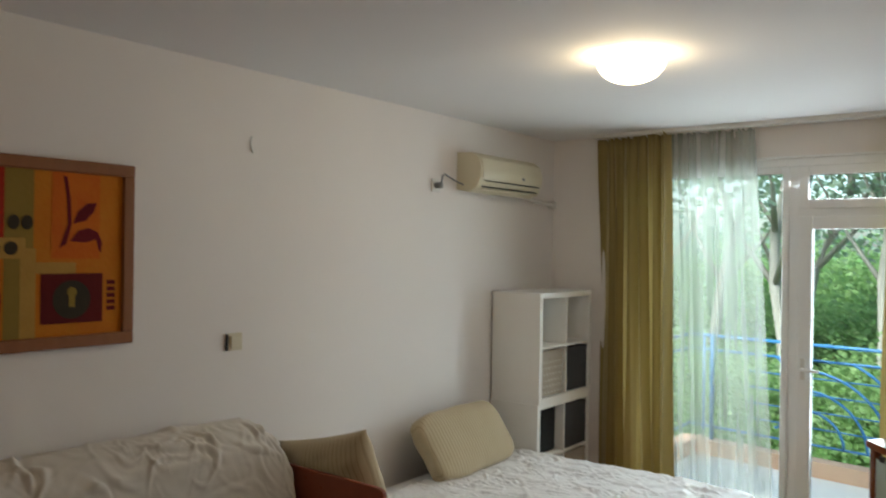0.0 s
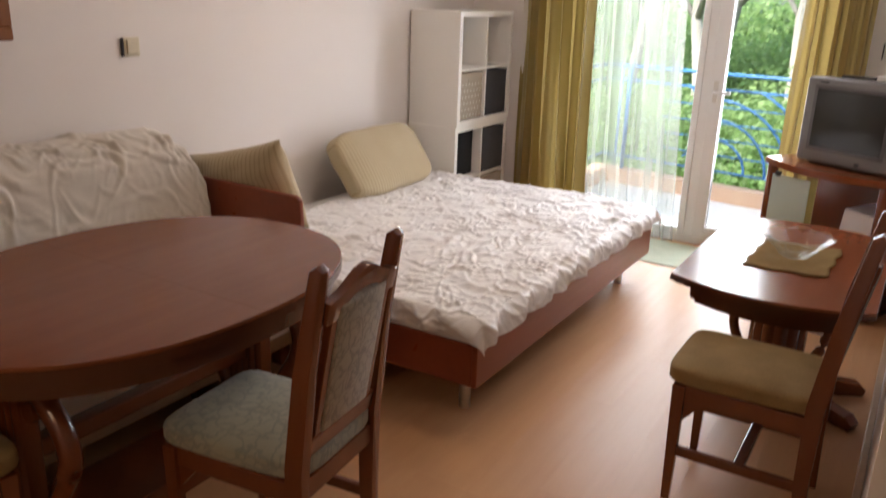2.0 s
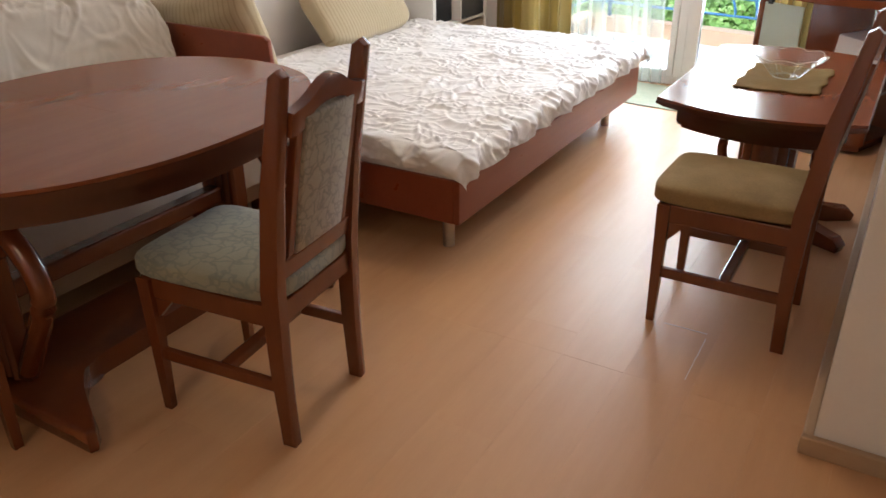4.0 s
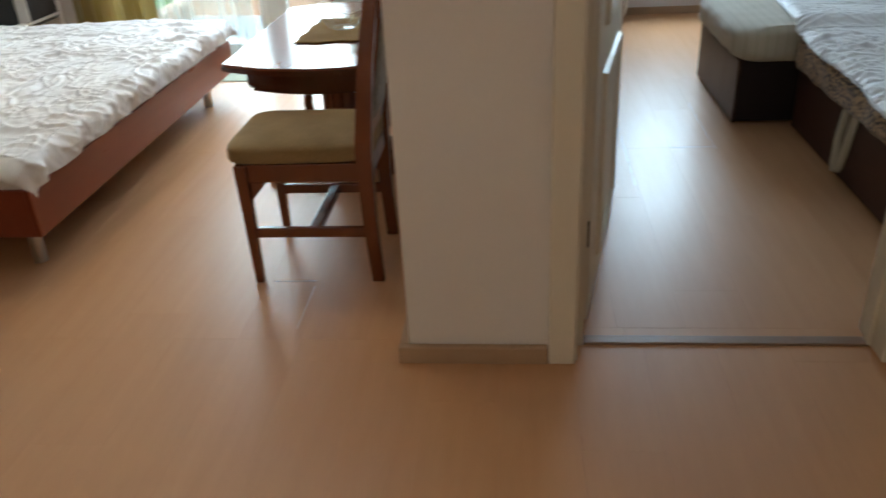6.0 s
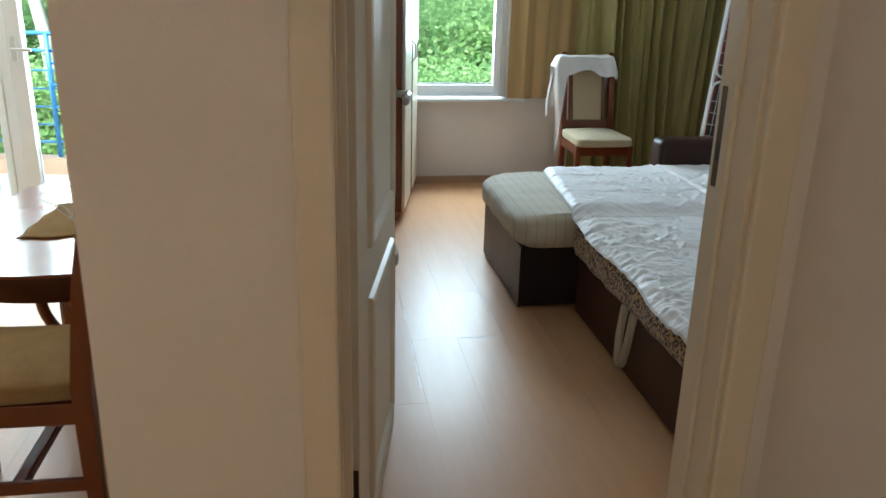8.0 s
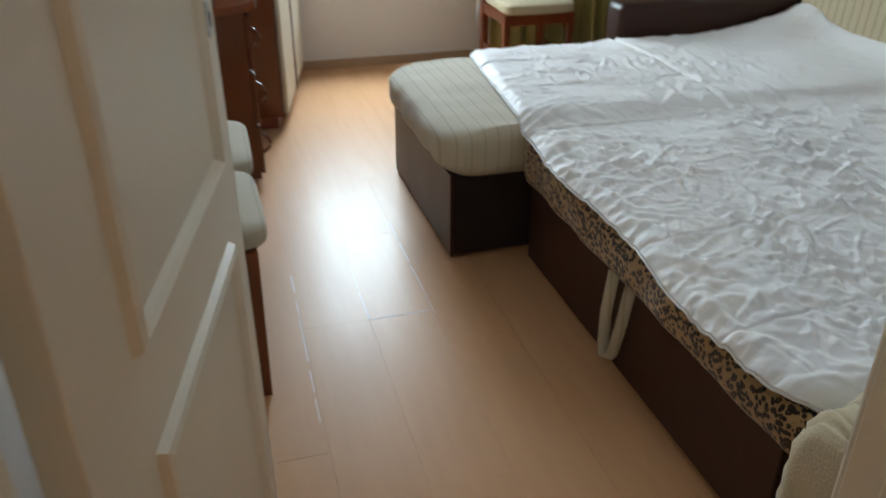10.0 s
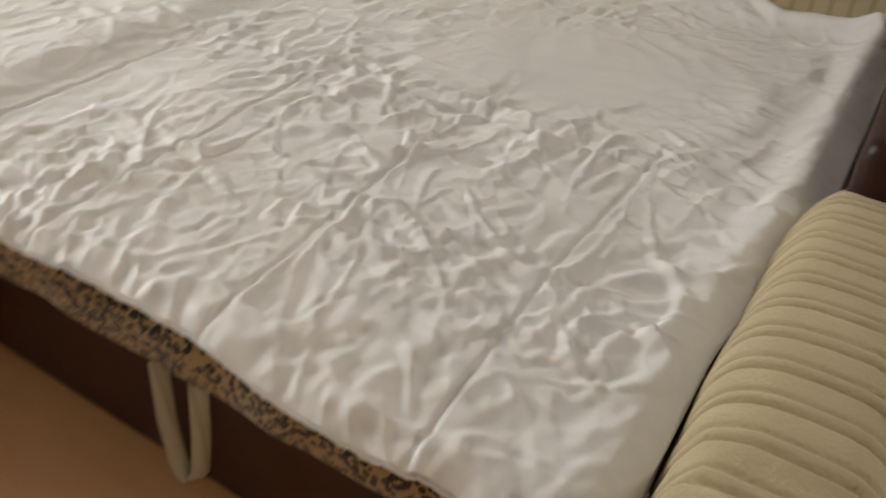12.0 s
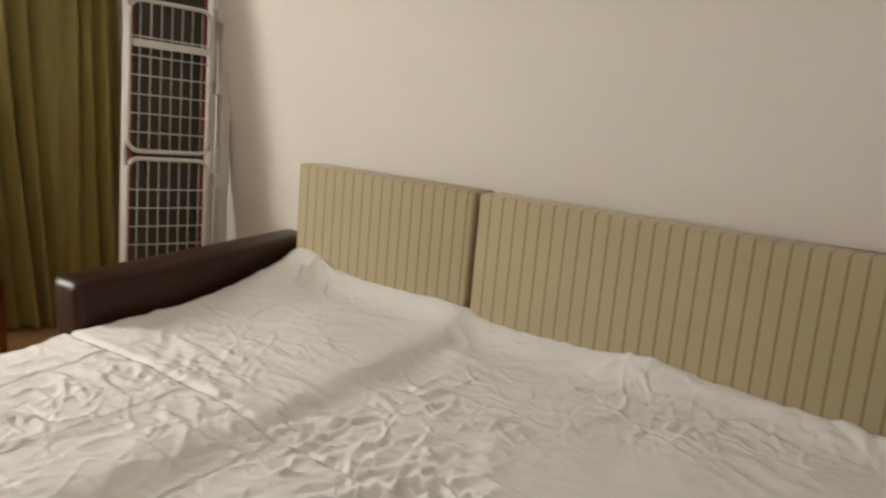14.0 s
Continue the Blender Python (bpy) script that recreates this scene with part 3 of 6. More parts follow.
def pane(x0, x1, z0, z1, y, parent):
    ob = part("pane", box(x0, y - 0.004, z0, x1, y + 0.004, z1), PANE, parent, "clear glass pane")
    ob.visible_shadow = False
    # dark rubber gasket
    bm = bmesh.new()
    for b in ((x0, x0 + 0.007, z0, z1), (x1 - 0.007, x1, z0, z1)):
        box(b[0], y - 0.012, b[2], b[1], y + 0.012, b[3], bm=bm)
    for b in ((z0, z0 + 0.007), (z1 - 0.007, z1)):
        box(x0, y - 0.0119, b[0], x1, y + 0.0119, b[1], bm=bm)
    part("gasket", bm, GREYPL, ob, "grey rubber gasket")


frame_rect(0.55, 2.64, 0.0, 2.46, 0.055, 5.275, 5.345, win, "outer_frame")
part("mullion", box(1.785, 5.277, 0.055, 1.845, 5.343, 2.405, 0.005), PVC, win)
frame_rect(0.605, 1.785, 0.055, 2.405, 0.045, 5.268, 5.335, win, "fixed_frame")
pane(0.645, 1.745, 0.095, 2.365, 5.30, win)
part("transom_bar", box(1.845, 5.277, 2.075, 2.585, 5.343, 2.125, 0.005), PVC, win)
frame_rect(1.845, 2.585, 2.125, 2.405, 0.06, 5.262, 5.33, win, "transom_frame")
pane(1.90, 2.53, 2.18, 2.35, 5.30, win)
bdoor = frame_rect(1.845, 2.585, 0.055, 2.075, 0.085, 5.258, 5.33, win, "door_leaf")
pane(1.925, 2.505, 0.135, 1.995, 5.30, win)
hb = box(1.868, 5.250, 1.00, 1.898, 5.258, 1.14, 0.003)
hd = part("door_handle", hb, WHITEPL, bdoor, "white door handle")
part("lever", tube([(1.883, 5.255, 1.07), (1.883, 5.215, 1.07), (1.89, 5.208, 1.07), (1.99, 5.206, 1.068)], 0.010, 10), PVC, hd, "white lever", "all")
tagged(part("trim", box(0.50, 5.262, 2.46, 2.66, 5.27, 2.475, 0.002), PVC), "white pvc head strip above the window", "trim", "", "structure")

# ---- bedroom window ----
win2 = thing("window_2", "white pvc bedroom window with a single pane", "window", kind="structure")
frame_rect(4.05, 5.02, 0.67, 2.15, 0.045, 6.29, 6.36, win2, "outer_frame")
frame_rect(4.095, 4.985, 0.70, 2.11, 0.06, 6.275, 6.34, win2, "sash")
pane(4.15, 4.935, 0.765, 2.05, 6.31, win2)
part("window_sill", box(3.98, 6.21, 0.64, 5.17, 6.30, 0.662, 0.006), PVC, win2, "white window sill")

# ---- outdoors ----
tagged(part("ground", box(-400, 5.6, -0.9, 400, 900, -0.45), GRASS), "bright green meadow under the trees", "ground", "", "structure")
deck = tagged(part("balcony_floor", box(-2.5, 5.47, -0.5, 3.45, 7.05, -0.030), TILE), "pale tiled balcony floor", "balcony", "", "structure")
kerb = tagged(part("balcony_kerb", slab([(0.62, 6.98), (2.2, 6.72), (3.4, 6.53), (3.4, 6.69), (2.22, 6.88), (0.55, 7.15), (0.4, 7.12), (0.4, 5.5), (0.55, 5.5), (0.56, 6.97)], -0.03, 0.10, 0.01), TERRA), "terracotta balcony kerb", "kerb", "", "structure")


def kerb_y(x):
    """The kerb's centre line: it runs askew to the window."""
    return 7.05 - 0.16 * (x - 0.62)


rail = thing("balcony_railing", "bright blue painted steel balcony railing with fan-shaped bars", "railing")
for z, r in ((1.06, 0.015), (0.93, 0.011), (0.22, 0.011)):
    part("rail", tube([(0.48, kerb_y(0.48), z), (3.36, kerb_y(3.36), z)], r, 8), BLUEMET, rail, "", "all")
    part("rail", tube([(0.48, 5.55, z), (0.48, kerb_y(0.48), z)], r, 8), BLUEMET, rail, "", "all")
for x in (0.70, 0.62, 1.55, 3.34):
    part("post", tube([(x, kerb_y(x), 0.10), (x, kerb_y(x), 1.06)], 0.020 if x != 0.62 else 0.012, 8), BLUEMET, rail, "", "all")
for k in range(5):
    r = 0.28 + 0.17 * k
    pts = [(1.55 + r * 1.05 * math.sin(a), kerb_y(1.55 + r * 1.05 * math.sin(a)), 0.22 + min(0.71, r * math.cos(a))) for a in [math.pi / 2 * i / 14 for i in range(15)]]
    part("fan_bar", tube(pts, 0.012, 8), BLUEMET, rail, "", "all")
for z in (0.36, 0.50, 0.64, 0.78):
    part("bar", tube([(1.05, kerb_y(1.05), z), (3.34, kerb_y(3.34), z)], 0.007, 6), BLUEMET, rail, "", "all")
part("curl", tube([(1.28 + 0.10 * math.cos(a), kerb_y(1.3), 0.62 + 0.31 * math.sin(a)) for a in [math.pi * i / 12 - math.pi / 2 for i in range(13)]], 0.012, 8), BLUEMET, rail, "", "all")


def leaves(count, clumps, spread, size, rx, ry, rz, seed, low=-1.0):
    """Many small bent leaves, gathered in clumps within an uneven crown."""
    rng = np.random.default_rng(seed)
    c = rng.normal(size=(clumps, 3))
    c /= np.linalg.norm(c, axis=1)[:, None]
    c *= (0.35 + 0.65 * rng.random((clumps, 1)) ** 0.5)
    c = c[c[:, 2] > low]
    c *= np.array([rx, ry, rz])
    own = c[rng.integers(len(c), size=count)] + rng.normal(size=(count, 3)) * spread
    a = rng.normal(size=(count, 3))
    a[:, 2] *= 0.5
    a /= np.linalg.norm(a, axis=1)[:, None]
    b = np.cross(a, rng.normal(size=(count, 3)))
    b /= np.linalg.norm(b, axis=1)[:, None]
    s = size * (0.6 + 0.8 * rng.random((count, 1)))
    v = np.empty((count, 4, 3))
    v[:, 0], v[:, 1], v[:, 2], v[:, 3] = own, own + s * (0.5 * a + 0.33 * b), own + s * a, own + s * (0.5 * a - 0.33 * b)
    f = np.arange(count * 4).reshape(-1, 4)
    me = bpy.data.meshes.new("leaves")
    me.from_pydata(v.reshape(-1, 3).tolist(), [], f.tolist())
    return me


def leaf_mat(name, a, b):
    m = bpy.data.materials.new(name)
    m.use_nodes = True
    nt = m.node_tree
    n, l = nt.nodes.new, nt.links.new
    bs, out = nt.nodes["Principled BSDF"], nt.nodes["Material Output"]
    geo, mx, tl, ms = n("ShaderNodeNewGeometry"), n("ShaderNodeMix"), n("ShaderNodeBsdfTranslucent"), n("ShaderNodeMixShader")
    mx.data_type = "RGBA"
    mx.inputs["A"].default_value, mx.inputs["B"].default_value = (*a, 1), (*b, 1)
    l(geo.outputs["Random Per Island"], mx.inputs["Factor"])
    l(mx.outputs["Result"], bs.inputs["Base Color"]), l(mx.outputs["Result"], tl.inputs[0])
    bs.inputs["Roughness"].default_value = 0.5
    ms.inputs[0].default_value = 0.66
    l(bs.outputs[0], ms.inputs[1]), l(tl.outputs[0], ms.inputs[2]), l(ms.outputs[0], out.inputs["Surface"])
    return m


LEAF_A = leaf_mat("spring_leaf", (0.34, 0.43, 0.29), (0.23, 0.32, 0.20))
LEAF_B = leaf_mat("shade_leaf", (0.32, 0.40, 0.32), (0.23, 0.31, 0.24))
LEAF_C = leaf_mat("bush_leaf", (0.26, 0.38, 0.15), (0.16, 0.28, 0.10))

CROWNS = [leaves(4000, 24, 0.36, 0.105, 2.6, 2.4, 2.6, 11, -0.8), leaves(3700, 20, 0.40, 0.11, 2.2, 2.4, 3.0, 12, -0.9), leaves(3700, 22, 0.33, 0.10, 2.8, 2.2, 2.2, 13, -0.8)]
for k, me in enumerate(CROWNS):
    me.materials.append((LEAF_A, LEAF_B, LEAF_A)[k])
BUSHES = [leaves(12000, 60, 0.18, 0.065, 1.3, 1.1, 0.75, 21, -0.3), leaves(12000, 52, 0.20, 0.07, 1.1, 1.2, 0.9, 22, -0.3)]
for me in BUSHES:
    me.materials.append(LEAF_C)


def tree(x, y, h, crown, turn, lean=0.0, r=0.13):
    """A tapered trunk that forks into limbs, with a loose crown."""
    t = thing("tree", "leafy green deciduous tree with a grey trunk", "tree", pose(x, y, -0.5, 0, 0, turn), "trees behind the balcony")
    rng = random.Random(int(x * 100 + y * 10))
    top = Vector((lean, 0.2, h * 0.72))
    pts = [Vector((0, 0, -0.1)).lerp(top, i / 7) + Vector((0.10 * math.sin(i * 1.3), 0.08 * math.cos(i * 1.7), 0)) for i in range(8)]
    part("trunk", tube(pts, r, 10, taper=r * 0.35), BARK, t, "", "all")
    for k in range(6):
        base = pts[3 + k % 4]
        d = Vector((math.cos(k * 2.2 + turn), math.sin(k * 2.2 + turn), 0.9)).normalized()
        part("limb", tube([base, base + d * 0.7 + Vector((0, 0, 0.1)), base + d * 1.6 + Vector((rng.uniform(-0.2, 0.2), 0, 0.5))], r * 0.45, 7, taper=r * 0.12), BARK, t, "", "all")
    c = new("crown", CROWNS[crown])
    c.parent, c.location = t, (top.x, top.y, h * 0.72 + 0.4)
    return t


for x, y, h, crown, turn, lean, r in ((0.45, 10.2, 6.4, 2, 15, 0.1, 0.10), (-0.75, 10.4, 6.4, 1, 0, 1.1, 0.09), (1.4, 10.6, 6.6, 0, 0, 0.5, 0.08), (0.2, 11.5, 5.2, 0, 20, 0.9, 0.11), (-2.4, 13.0, 6.0, 1, 130, -0.3, 0.15), (1.9, 13.5, 6.2, 2, 250, 0.5, 0.13), (-5.0, 12.0, 5.5, 0, 300, 0.2, 0.14),
                                      (3.6, 12.0, 5.6, 1, 60, -0.4, 0.12), (-6.5, 17.0, 7.0, 1, 95, 0.4, 0.16),
                                      (7.0, 13.5, 5.5, 2, 160, 0.0, 0.13), (9.0, 18.0, 7.0, 1, 33, 0.2, 0.16), (-9.5, 14.0, 6.0, 2, 75, 0.2, 0.15), (-12.0, 19.0, 7.5, 0, 140, 0.2, 0.17),):
    tree(x, y, h, crown, turn, lean, r)


def bush(x, y, s, k, turn, z=-0.45):
    b = new("bush", BUSHES[k])
    b.matrix_basis = pose(x, y, z + 0.28 * s, 0, 0, turn) @ Matrix.Diagonal((s, s, s, 1))
    tagged(b, "dense bright green leafy bush on the meadow", "bush", "bushes behind the balcony")


rb = random.Random(5)
for i in range(26):
    bush(-6.5 + 0.62 * i + rb.uniform(-0.3, 0.3), 8.9 + rb.uniform(-0.3, 1.0) + 0.35 * (i % 3), 0.75 + 0.35 * rb.random(), i % 2, rb.uniform(0, 360))
for i in range(22):
    bush(-10 + 0.95 * i + rb.uniform(-0.3, 0.3), 12.3 + rb.uniform(-0.6, 1.2), 1.0 + 0.5 * rb.random(), i % 2, rb.uniform(0, 360))
for i in range(20):
    bush(-16 + 1.7 * i + rb.uniform(-0.5, 0.5), 20.0 + rb.uniform(-0.6, 1.5), 1.5 + 0.9 * rb.random(), i % 2, rb.uniform(0, 360))

woods = new("far_woods", leaves(30000, 260, 0.8, 0.4, 45, 3.0, 3.4, 31, -0.2))
woods.data.materials.append(LEAF_B)
woods.location = (0, 34, 0.2)
tagged(woods, "dense dark green woods far behind the meadow", "woods", "", "stuff")

# ---- curtains ----
tagged(part("curtain_rail", box(0.42, 5.10, 2.672, 2.85, 5.20, 2.70, 0.004), WHITEPL), "slim white ceiling curtain rail", "curtain rail", "", "structure")
curtain("curtain", 0.41, 1.02, 5.21, 0.03, 2.67, 6, 0.045, CURTAIN, "olive satin curtain gathered beside the balcony window", seed=3, flare=0.06, swing=0.05, skew=-0.10)
curtain("curtain", 2.37, 2.745, 5.12, 0.03, 2.67, 5, 0.045, CURTAIN, "olive satin curtain drawn aside behind the television", seed=7, flare=0.06, swing=0.0)
sh = curtain("sheer_curtain", 0.96, 1.58, 5.185, 0.02, 2.67, 7, 0.022, SHEER, "pale green transparent voile curtain", seed=5, flare=0.10, swing=0.12)
tagged(part("light_rug", slab([(1.05, 4.72), (2.0, 4.66), (2.05, 5.2), (1.1, 5.22)], 0.001, 0.007, 0.002), surf("thin_mat", (0.50, 0.52, 0.40), (0.36, 0.42, 0.30), 12, 0.9, bump=0.4)), "small pale green mat before the balcony door", "mat")

# ---- dining chairs ----
def chair(m, seat_mat, back_mat, label, group="dining chairs"):
    c = thing("dining_chair", label, "chair", m @ Matrix.Diagonal((1.1, 0.96, 1.035, 1)), group)
    for s in (-1, 1):
        # rear post: one bent piece, splayed foot and raked back
        w = 0.019
        prof = [(-0.205, 0.0), (-0.168, 0.0), (-0.158, 0.22), (-0.155, 0.46), (-0.185, 0.72), (-0.232, 0.985), (-0.252, 1.0), (-0.268, 0.985), (-0.228, 0.72), (-0.203, 0.46), (-0.198, 0.22)]
        part("rear_leg", slab(prof, -w, w, 0.006, m=pose(0, s * 0.185, 0, 90, 0, 0)), CHERRY, c, "", True)
        leg = [(-0.019, -0.019), (0.019, -0.019), (0.019, 0.019), (-0.019, 0.019)]
        bm = slab(leg, 0, 0.42, 0.003)
        for v in bm.verts:
            k = 0.62 + 0.38 * v.co.z / 0.42
            v.co.x, v.co.y = v.co.x * k, v.co.y * k
        part("front_leg", bm, CHERRY, c, "", True, pose(0.19, s * 0.195, 0))
        part("side_rail", box(-0.16, s * 0.19 - 0.011, 0.36, 0.18, s * 0.19 + 0.011, 0.42, 0.003), CHERRY, c)
        part("side_stretcher", box(-0.165, s * 0.19 - 0.010, 0.165, 0.18, s * 0.19 + 0.010, 0.20, 0.004), CHERRY, c)
        part("corner_block", slab([(0.17, 0.36), (0.17, 0.30), (0.12, 0.36)], -0.009, 0.009, m=pose(0, s * 0.19, 0, 90, 0, 0)), CHERRY, c)
    part("front_rail", box(0.178, -0.178, 0.36, 0.20, 0.178, 0.42, 0.003), CHERRY, c)
    part("rear_rail", box(-0.192, -0.168, 0.36, -0.168, 0.168, 0.42, 0.003), CHERRY, c)
    part("stretcher", box(-0.02, -0.182, 0.168, 0.012, 0.182, 0.198, 0.004), CHERRY, c)
    # back: arched top rail, lower rail, stiles and an upholstered panel, all raked
    rake = pose(-0.180, 0, 0.46, 0, -9.5, 0)
    arch = []
    for i in range(21):
        y = -0.168 + 0.336 * i / 20
        arch.append((y, 0.45 + 0.055 * math.exp(-(y / 0.085) ** 2)))
    low = [(y, (0.395 + 0.05 * max(0, 1 - (y / 0.115) ** 2) ** 0.5 * (abs(y) < 0.115))) for y, _ in arch]
    up = Matrix(((0, 0, 1, 0), (1, 0, 0, 0), (0, 1, 0, 0), (0, 0, 0, 1)))
    part("top_rail", slab(low + arch[::-1], -0.012, 0.012, 0.004, m=rake @ up), CHERRY, c, "", True)
    part("lower_rail", box(-0.012, -0.168, 0.02, 0.012, 0.168, 0.075, 0.004), CHERRY, c, m=rake)
    for s in (-1, 1):
        part("stile", box(-0.010, s * 0.128 - 0.014, 0.075, 0.010, s * 0.128 + 0.014, 0.41, 0.003), CHERRY, c, m=rake)
    bm = box(-0.016, -0.113, 0.075, 0.018, 0.113, 0.43, 0.008, 3)
    part("back_panel", bm, back_mat, c, "patterned grey fabric back panel", True, rake)
    # seat pad: crowned, wider in front
    bm = box_cushion(0.435, 0.43, 0.062, 12, power=7.0, slack=0.004)
    for v in bm.verts:
        v.co.x, v.co.z = v.co.x + 0.022, v.co.z + 0.449
        v.co.y *= 0.93 + 0.07 * (v.co.x + 0.19) / 0.415
        if v.co.z > 0.45:
            v.co.z += 0.010 * max(0, 1 - (v.co.x / 0.22) ** 2) * max(0, 1 - (v.co.y / 0.21) ** 2) + 0.002 * noise.noise(v.co * 12)
    part("seat", bm, seat_mat, c, "padded fabric seat", "all")
    return c


GREYSEAT = scroll_mat("grey_green_velour", (0.33, 0.32, 0.24), (0.18, 0.19, 0.16), 20)
chair(pose(1.72, 1.205, 0, 0, 0, 186), GREYSEAT, JACQUARD, "cherry dining chair with grey patterned seat at the oval table")
chair(pose(2.802, 2.36, 0, 0, 0, 180), SUEDE, JACQUARD, "cherry dining chair with worn tan seat beside the low table")
chair(pose(1.10, 0.47, 0, 0, 0, 85), SUEDE, JACQUARD, "cherry dining chair with tan seat pushed under the oval table")
c3 = chair(pose(5.56, 5.69, 0, 0, 0, -90), surf("sand_velour", (0.47, 0.40, 0.27), (0.40, 0.34, 0.22), 8, 0.9, bump=0.3), CUSHION, "cherry dining chair draped with a white cloth by the bedroom curtain")
for y, tilt in ((3.74, 0), (3.29, 2)):
    chair(pose(3.64, y, 0, 0, 0, tilt), STRIPE_X, CUSHION, "cherry dining chair with pale seat against the bedroom wall")

# cloth over the chair back in the bedroom
bm = bmesh.new()
grid = []
for i in range(41):
    row = []
    for j in range(41):
        u, v = i / 40, j / 40
        x = 5.245 + 0.525 * u
        tail = max(0.0, 1 - u / 0.26)
        s = (v - 0.5) * (0.86 if v > 0.5 else 0.34 + 1.1 * tail * (2 - tail) + 0.05 * math.sin(9 * u))
        side = 1 if s > 0 else -1
        d = max(0.0, abs(s) - 0.05)
        over = max(0.0, abs(x - 5.53) - 0.20)
        y = 5.965 + side * (0.02 + min(abs(s), 0.05)) - (0.02 + 0.12 * d) * (side < 0) * 1.0 + 0.012 * math.sin(30 * u + 3 * v) * min(1, d * 6)
        z = 1.012 - d - 0.9 * over + 0.012 * noise.noise(Vector((u * 6, v * 6, 3)))
        x2 = x - (x - 5.53) * 0.5 * min(1, over * 4) + 0.01 * math.sin(12 * v)
        row.append(bm.verts.new((x2, y, z)))
    grid.append(row)
for i in range(40):
    for j in range(40):
        bm.faces.new((grid[i][j], grid[i + 1][j], grid[i + 1][j + 1], grid[i][j + 1]))
tagged(part("cloth", bm, QUILT, None, "white cotton cloth hung over a chair back", "all"), "", "cloth")

# ---- oval dining table ----
table = thing("dining_table", "oval cherry dining table with an extension seam and carved pedestals", "table", pose(1.078, 1.278, 0))


def oval(a, b, n=72, p=2.25):
    out = []
    for i in range(n):
        t = 2 * math.pi * i / n
        c, s = math.cos(t), math.sin(t)
        out.append((a * math.copysign(abs(c) ** (2 / p), c), b * math.copysign(abs(s) ** (2 / p), s)))
    return out


def clipped(a, b, y0, y1, n=96):
    pts = [(x, min(max(y, y0), y1)) for x, y in oval(a, b, n)]
    out = []
    for q in pts:
        if not out or (Vector(q) - Vector(out[-1])).length > 1e-4:
            out.append(q)
    keep = []
    for i, q in enumerate(out):
        a0, b0 = out[i - 1], out[(i + 1) % len(out)]
        if abs(q[1] - a0[1]) < 1e-6 and abs(q[1] - b0[1]) < 1e-6:
            continue
        keep.append(q)
    return keep


for y0, y1 in ((-0.72, -0.00015), (0.00015, 0.72)):
    part("tabletop", slab(clipped(0.547, 0.71, y0, y1), 0.744, 0.755, 0.0004), CHERRY_Y, table, "glossy cherry veneer leaf")
part("rim", slab(oval(0.548, 0.711), 0.716, 0.7435, 0.007), EDGEWOOD, table, "dark moulded rim", True)
bm = slab(oval(0.518, 0.681), 0.652, 0.716, 0.006)
part("apron", bm, EDGEWOOD, table, "", True)


def pedestal(parent, y, scale=1.0, top=0.64, wide=0.34):
    """A fluted post between two lyre scrolls on a sled foot with rounded toes."""
    flute = []
    for side in (-1, 1):
        for k in range(41):
            u = k / 40
            flute.append((side * (0.085 - 0.17 * u) * -scale, y + side * (0.026 + 0.010 * abs(math.sin(5 * math.pi * u)))))
    bm = slab(flute, 0.09, top)
    part("post", bm, CHERRY, parent, "fluted cherry post", True)
    for s in (-1, 1):
        pts = []
        for i in range(25):
            t = i / 24
            x = (0.085 + wide * 0.62 * math.sin(math.pi * t) * (1 - 0.45 * t) + 0.05 * math.sin(2 * math.pi * t) * -1) * scale
            z = 0.10 + (top - 0.11) * t
            pts.append((s * x, y, z))
        part("scroll", tube(pts, 0.032, 10), CHERRY, parent, "carved cherry scroll", "all")
        part("roundel", tube([(s * 0.135 * scale, y - 0.03, top - 0.12), (s * 0.135 * scale, y + 0.03, top - 0.12)], 0.030, 14), CHERRY, parent, "turned roundel", True)


pedestal(table, -0.46)
pedestal(table, 0.46)
wing = []
for i in range(45):
    y = -0.54 + 1.08 * i / 44
    k = max(0.0, abs(y) - 0.30) / 0.24
    wing.append((0.15 + 0.38 * k ** 1.6 - 0.10 * max(0.0, k - 0.85) / 0.15, y))
part("base", slab(wing + [(-x, y) for x, y in wing[::-1]], 0.0, 0.075, 0.014, 3), CHERRY, table, "curved cherry base with four toes", True)
part("stretcher", box(-0.03, -0.42, 0.30, 0.03, 0.42, 0.36, 0.008), CHERRY, table)

# ---- low extending table ----
low = thing("coffee_table", "low cherry table with bowed ends on a fluted pedestal", "table", pose(2.74, 3.24, 0))
side = []
for i in range(25):
    t = -1 + 2 * i / 24
    side.append((0.36 * t, -0.52 - 0.10 * (1 - t * t)))
plan = side + [(-x, -y) for x, y in side]
part("tabletop", slab(plan, 0.612, 0.622, 0.003), CHERRY_Y, low, "glossy cherry veneer top")
part("rim", slab([(x * 1.006, y * 1.006) for x, y in plan], 0.594, 0.6118, 0.006), EDGEWOOD, low, "dark moulded rim", True)
part("apron", slab([(x * 0.82, y * 0.86) for x, y in plan], 0.50, 0.594, 0.02), EDGEWOOD, low, "", True)
bm = slab([((0.105 + 0.012 * abs(math.sin(6 * a))) * math.cos(a), (0.14 + 0.012 * abs(math.sin(6 * a))) * math.sin(a)) for a in [2 * math.pi * i / 96 for i in range(96)]], 0.06, 0.50)
part("post", bm, CHERRY, low, "fluted cherry pedestal", True)
for s in (-1, 1):
    pts = [(s * (0.10 + 0.09 * math.sin(math.pi * i / 12)), 0, 0.12 + 0.36 * i / 12) for i in range(13)]
    part("scroll", tube(pts, 0.022, 8), CHERRY, low, "carved cherry scroll", "all")
